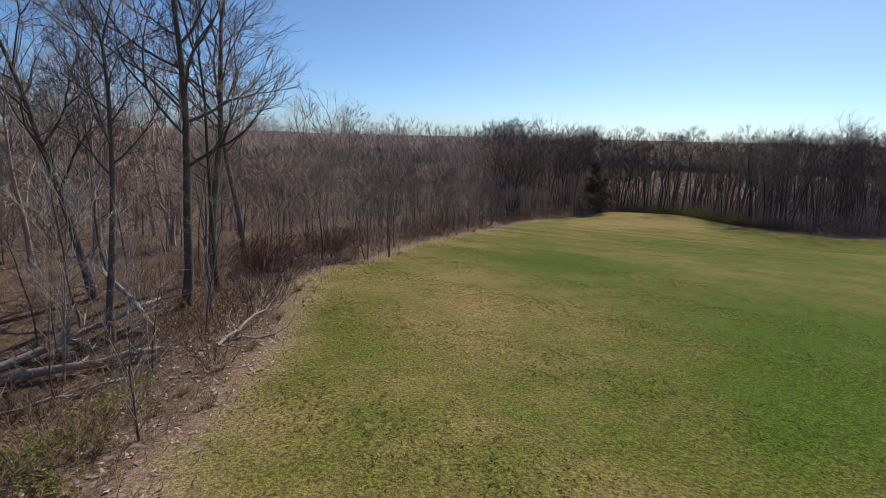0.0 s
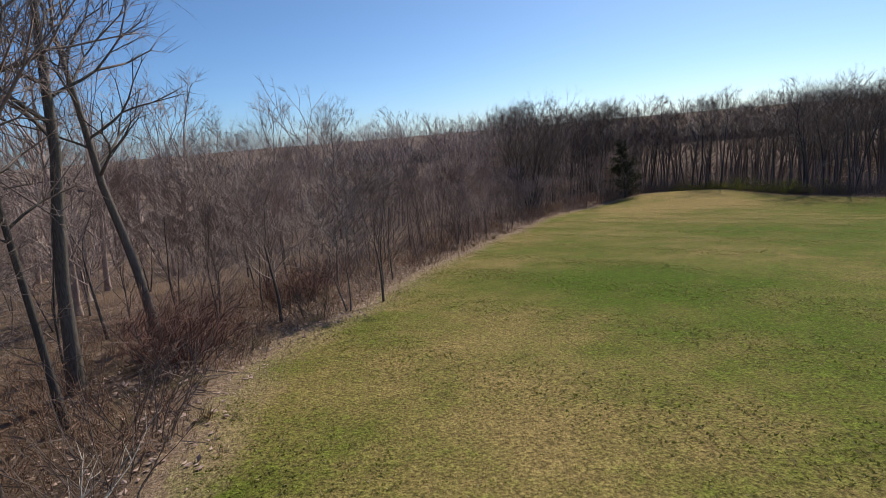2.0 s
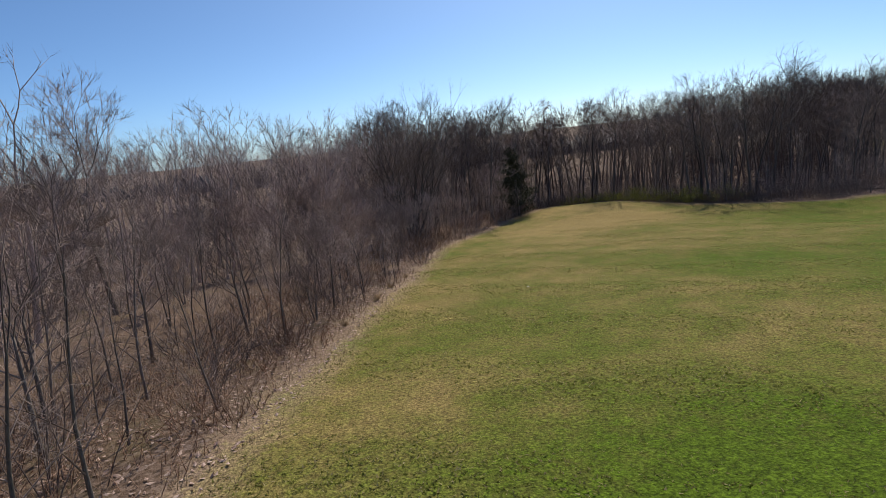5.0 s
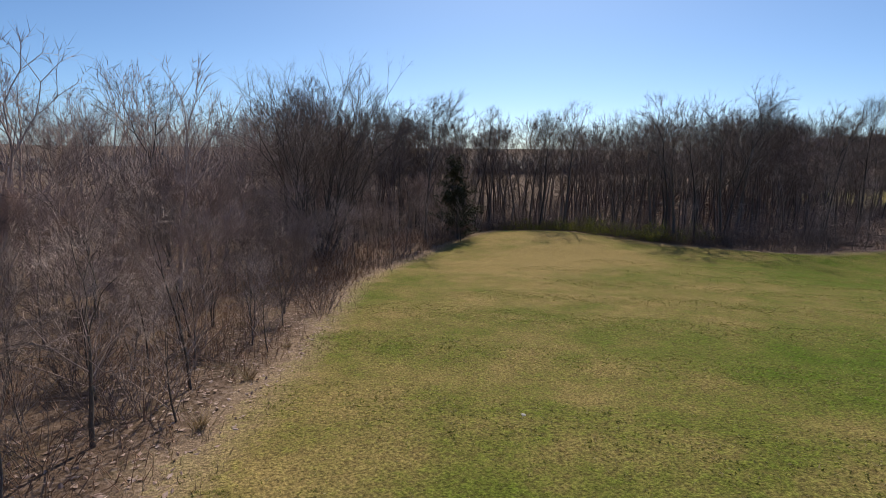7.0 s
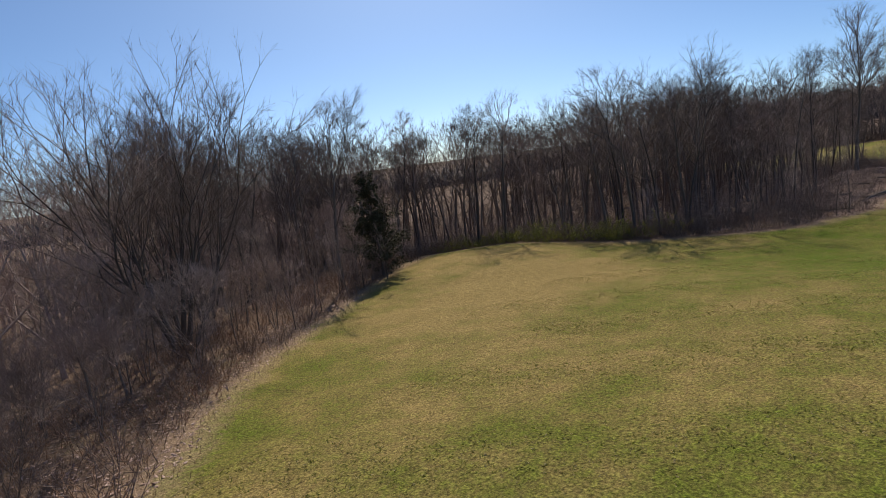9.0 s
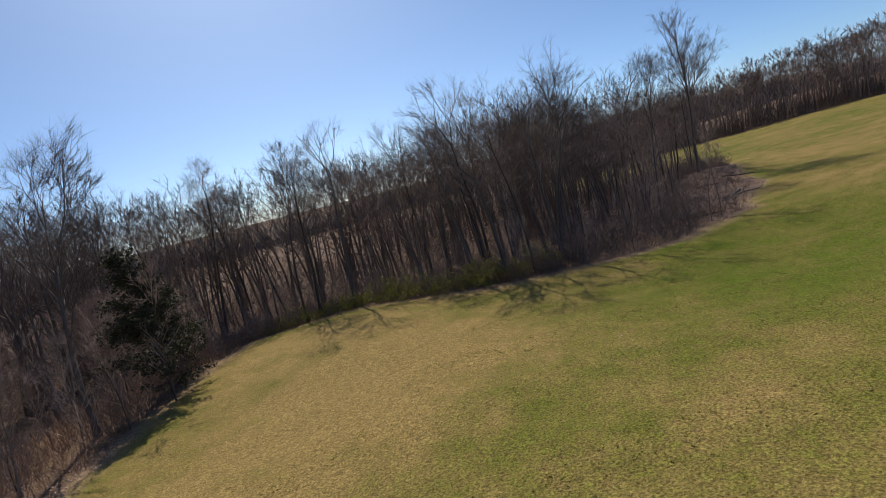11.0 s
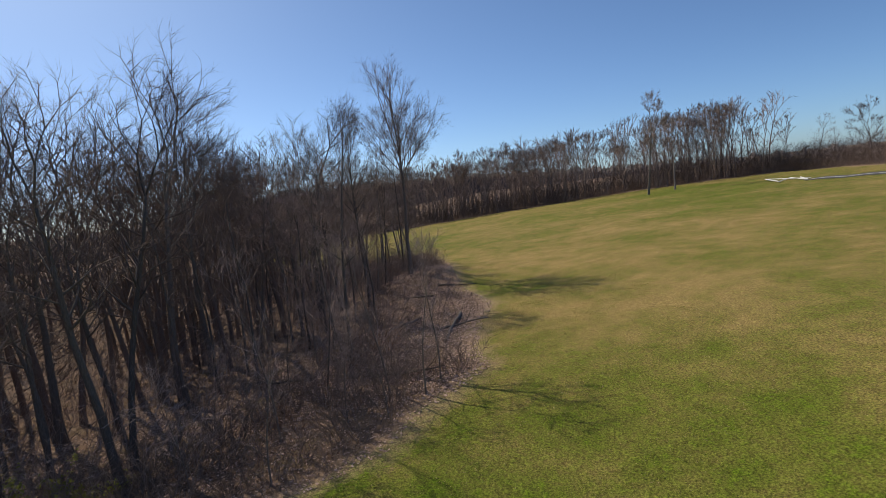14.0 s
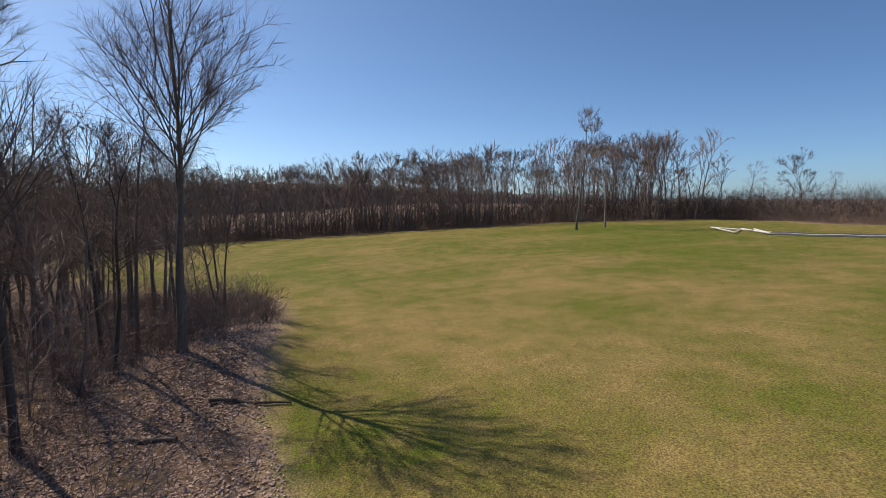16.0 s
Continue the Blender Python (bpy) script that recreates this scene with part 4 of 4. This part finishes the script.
# ---- far side of the meadow: matting strip, white frame, vehicle ----
def strip(name, a, b, width, up, mat, label):
    a, b = Vector(a), Vector(b)
    d = (b - a).normalized()
    q = Vector((-d.y, d.x)) * width / 2
    s = Sketch()
    n = int((b - a).length / 1.2)
    for i in range(n + 1):
        c = a.lerp(b, i / n)
        for k, dz in ((1, -0.05), (1, up), (-1, up), (-1, -0.05)):
            p = c + q * k
            s.v.append(Vector((p.x, p.y, gz(p.x, p.y) + dz)))
    for i in range(n):
        for k in range(3):
            j = i * 4 + k
            s.f.append((j, j + 1, j + 5, j + 4))
    return tagged(new(name, s.mesh(name, mat, False)), label, "strip", kind="structure")


END, FAR_END = (154.0, -7.5), (96.0, -43.0)
strip("runway", END, FAR_END, 5.0, 0.04, MAT_DARK, "long dark matting strip laid in the meadow")
strip("trim", (153.8, -7.4), FAR_END, 0.3, 0.06, WHITE, "white line along the dark strip")

frame_root = new("pipe_frame")
corners = [(167.6, -8.0), (156.0, -3.2), (162.5, -9.6), (151.8, -5.4), (160.0, -9.8)]
for a, b in zip(corners[:-1], corners[1:]):
    s = Sketch()
    s.tube([Vector((*a, gz(*a) + 0.22)), Vector((*b, gz(*b) + 0.22))], [0.1, 0.1], 8, tip=False)
    part("pipe", s, WHITE, frame_root)
s = Sketch()
s.tube([Vector((167.6, -8.0, gz(167.6, -8.0) + 0.22)), Vector((*END, gz(*END) + 0.22))], [0.08, 0.08], 8, tip=False)
part("pipe", s, WHITE, frame_root)
tagged(frame_root, "white pipe frame lying in zigzags on the grass", "frame")


def vehicle(x, y, turn):
    root = new("utility_cart")
    s = Sketch()
    s.box(-1.3, 1.3, -0.65, 0.65, 0.35, 0.85, 0.08)
    s.box(0.75, 1.3, -0.6, 0.6, 0.8, 1.05, 0.06)
    part("body", s, GREEN_PAINT, root)
    s = Sketch()
    s.box(-0.75, 0.75, -0.65, 0.65, 1.88, 1.95, 0.03)
    part("roof", s, WHITE, root)
    s = Sketch()
    s.box(-0.5, 0.1, -0.58, 0.58, 0.85, 1.05, 0.05)
    s.box(-0.62, -0.48, -0.58, 0.58, 0.95, 1.45, 0.04)
    part("seat", s, RUBBER, root)
    for px in (-0.68, 0.68):
        for py in (-0.6, 0.6):
            s = Sketch()
            s.tube([Vector((px, py, 0.8)), Vector((px * 0.97, py, 1.9))], [0.025, 0.025], 6, tip=False)
            part("post", s, STEEL, root)
    for px in (-0.85, 0.85):
        for py in (-0.62, 0.62):
            s = Sketch()
            s.tube([Vector((px, py - 0.11, 0.3)), Vector((px, py - 0.09, 0.3)), Vector((px, py + 0.09, 0.3)), Vector((px, py + 0.11, 0.3))], [0.26, 0.3, 0.3, 0.26], 18, tip=False)
            part("wheel", s, RUBBER, root)
    root.matrix_basis = pose(x, y, gz(x, y), 0, 0, turn)
    return tagged(root, "dark green utility cart with a white roof parked on grass", "utility cart")


vehicle(148.0, -30.0, 60)
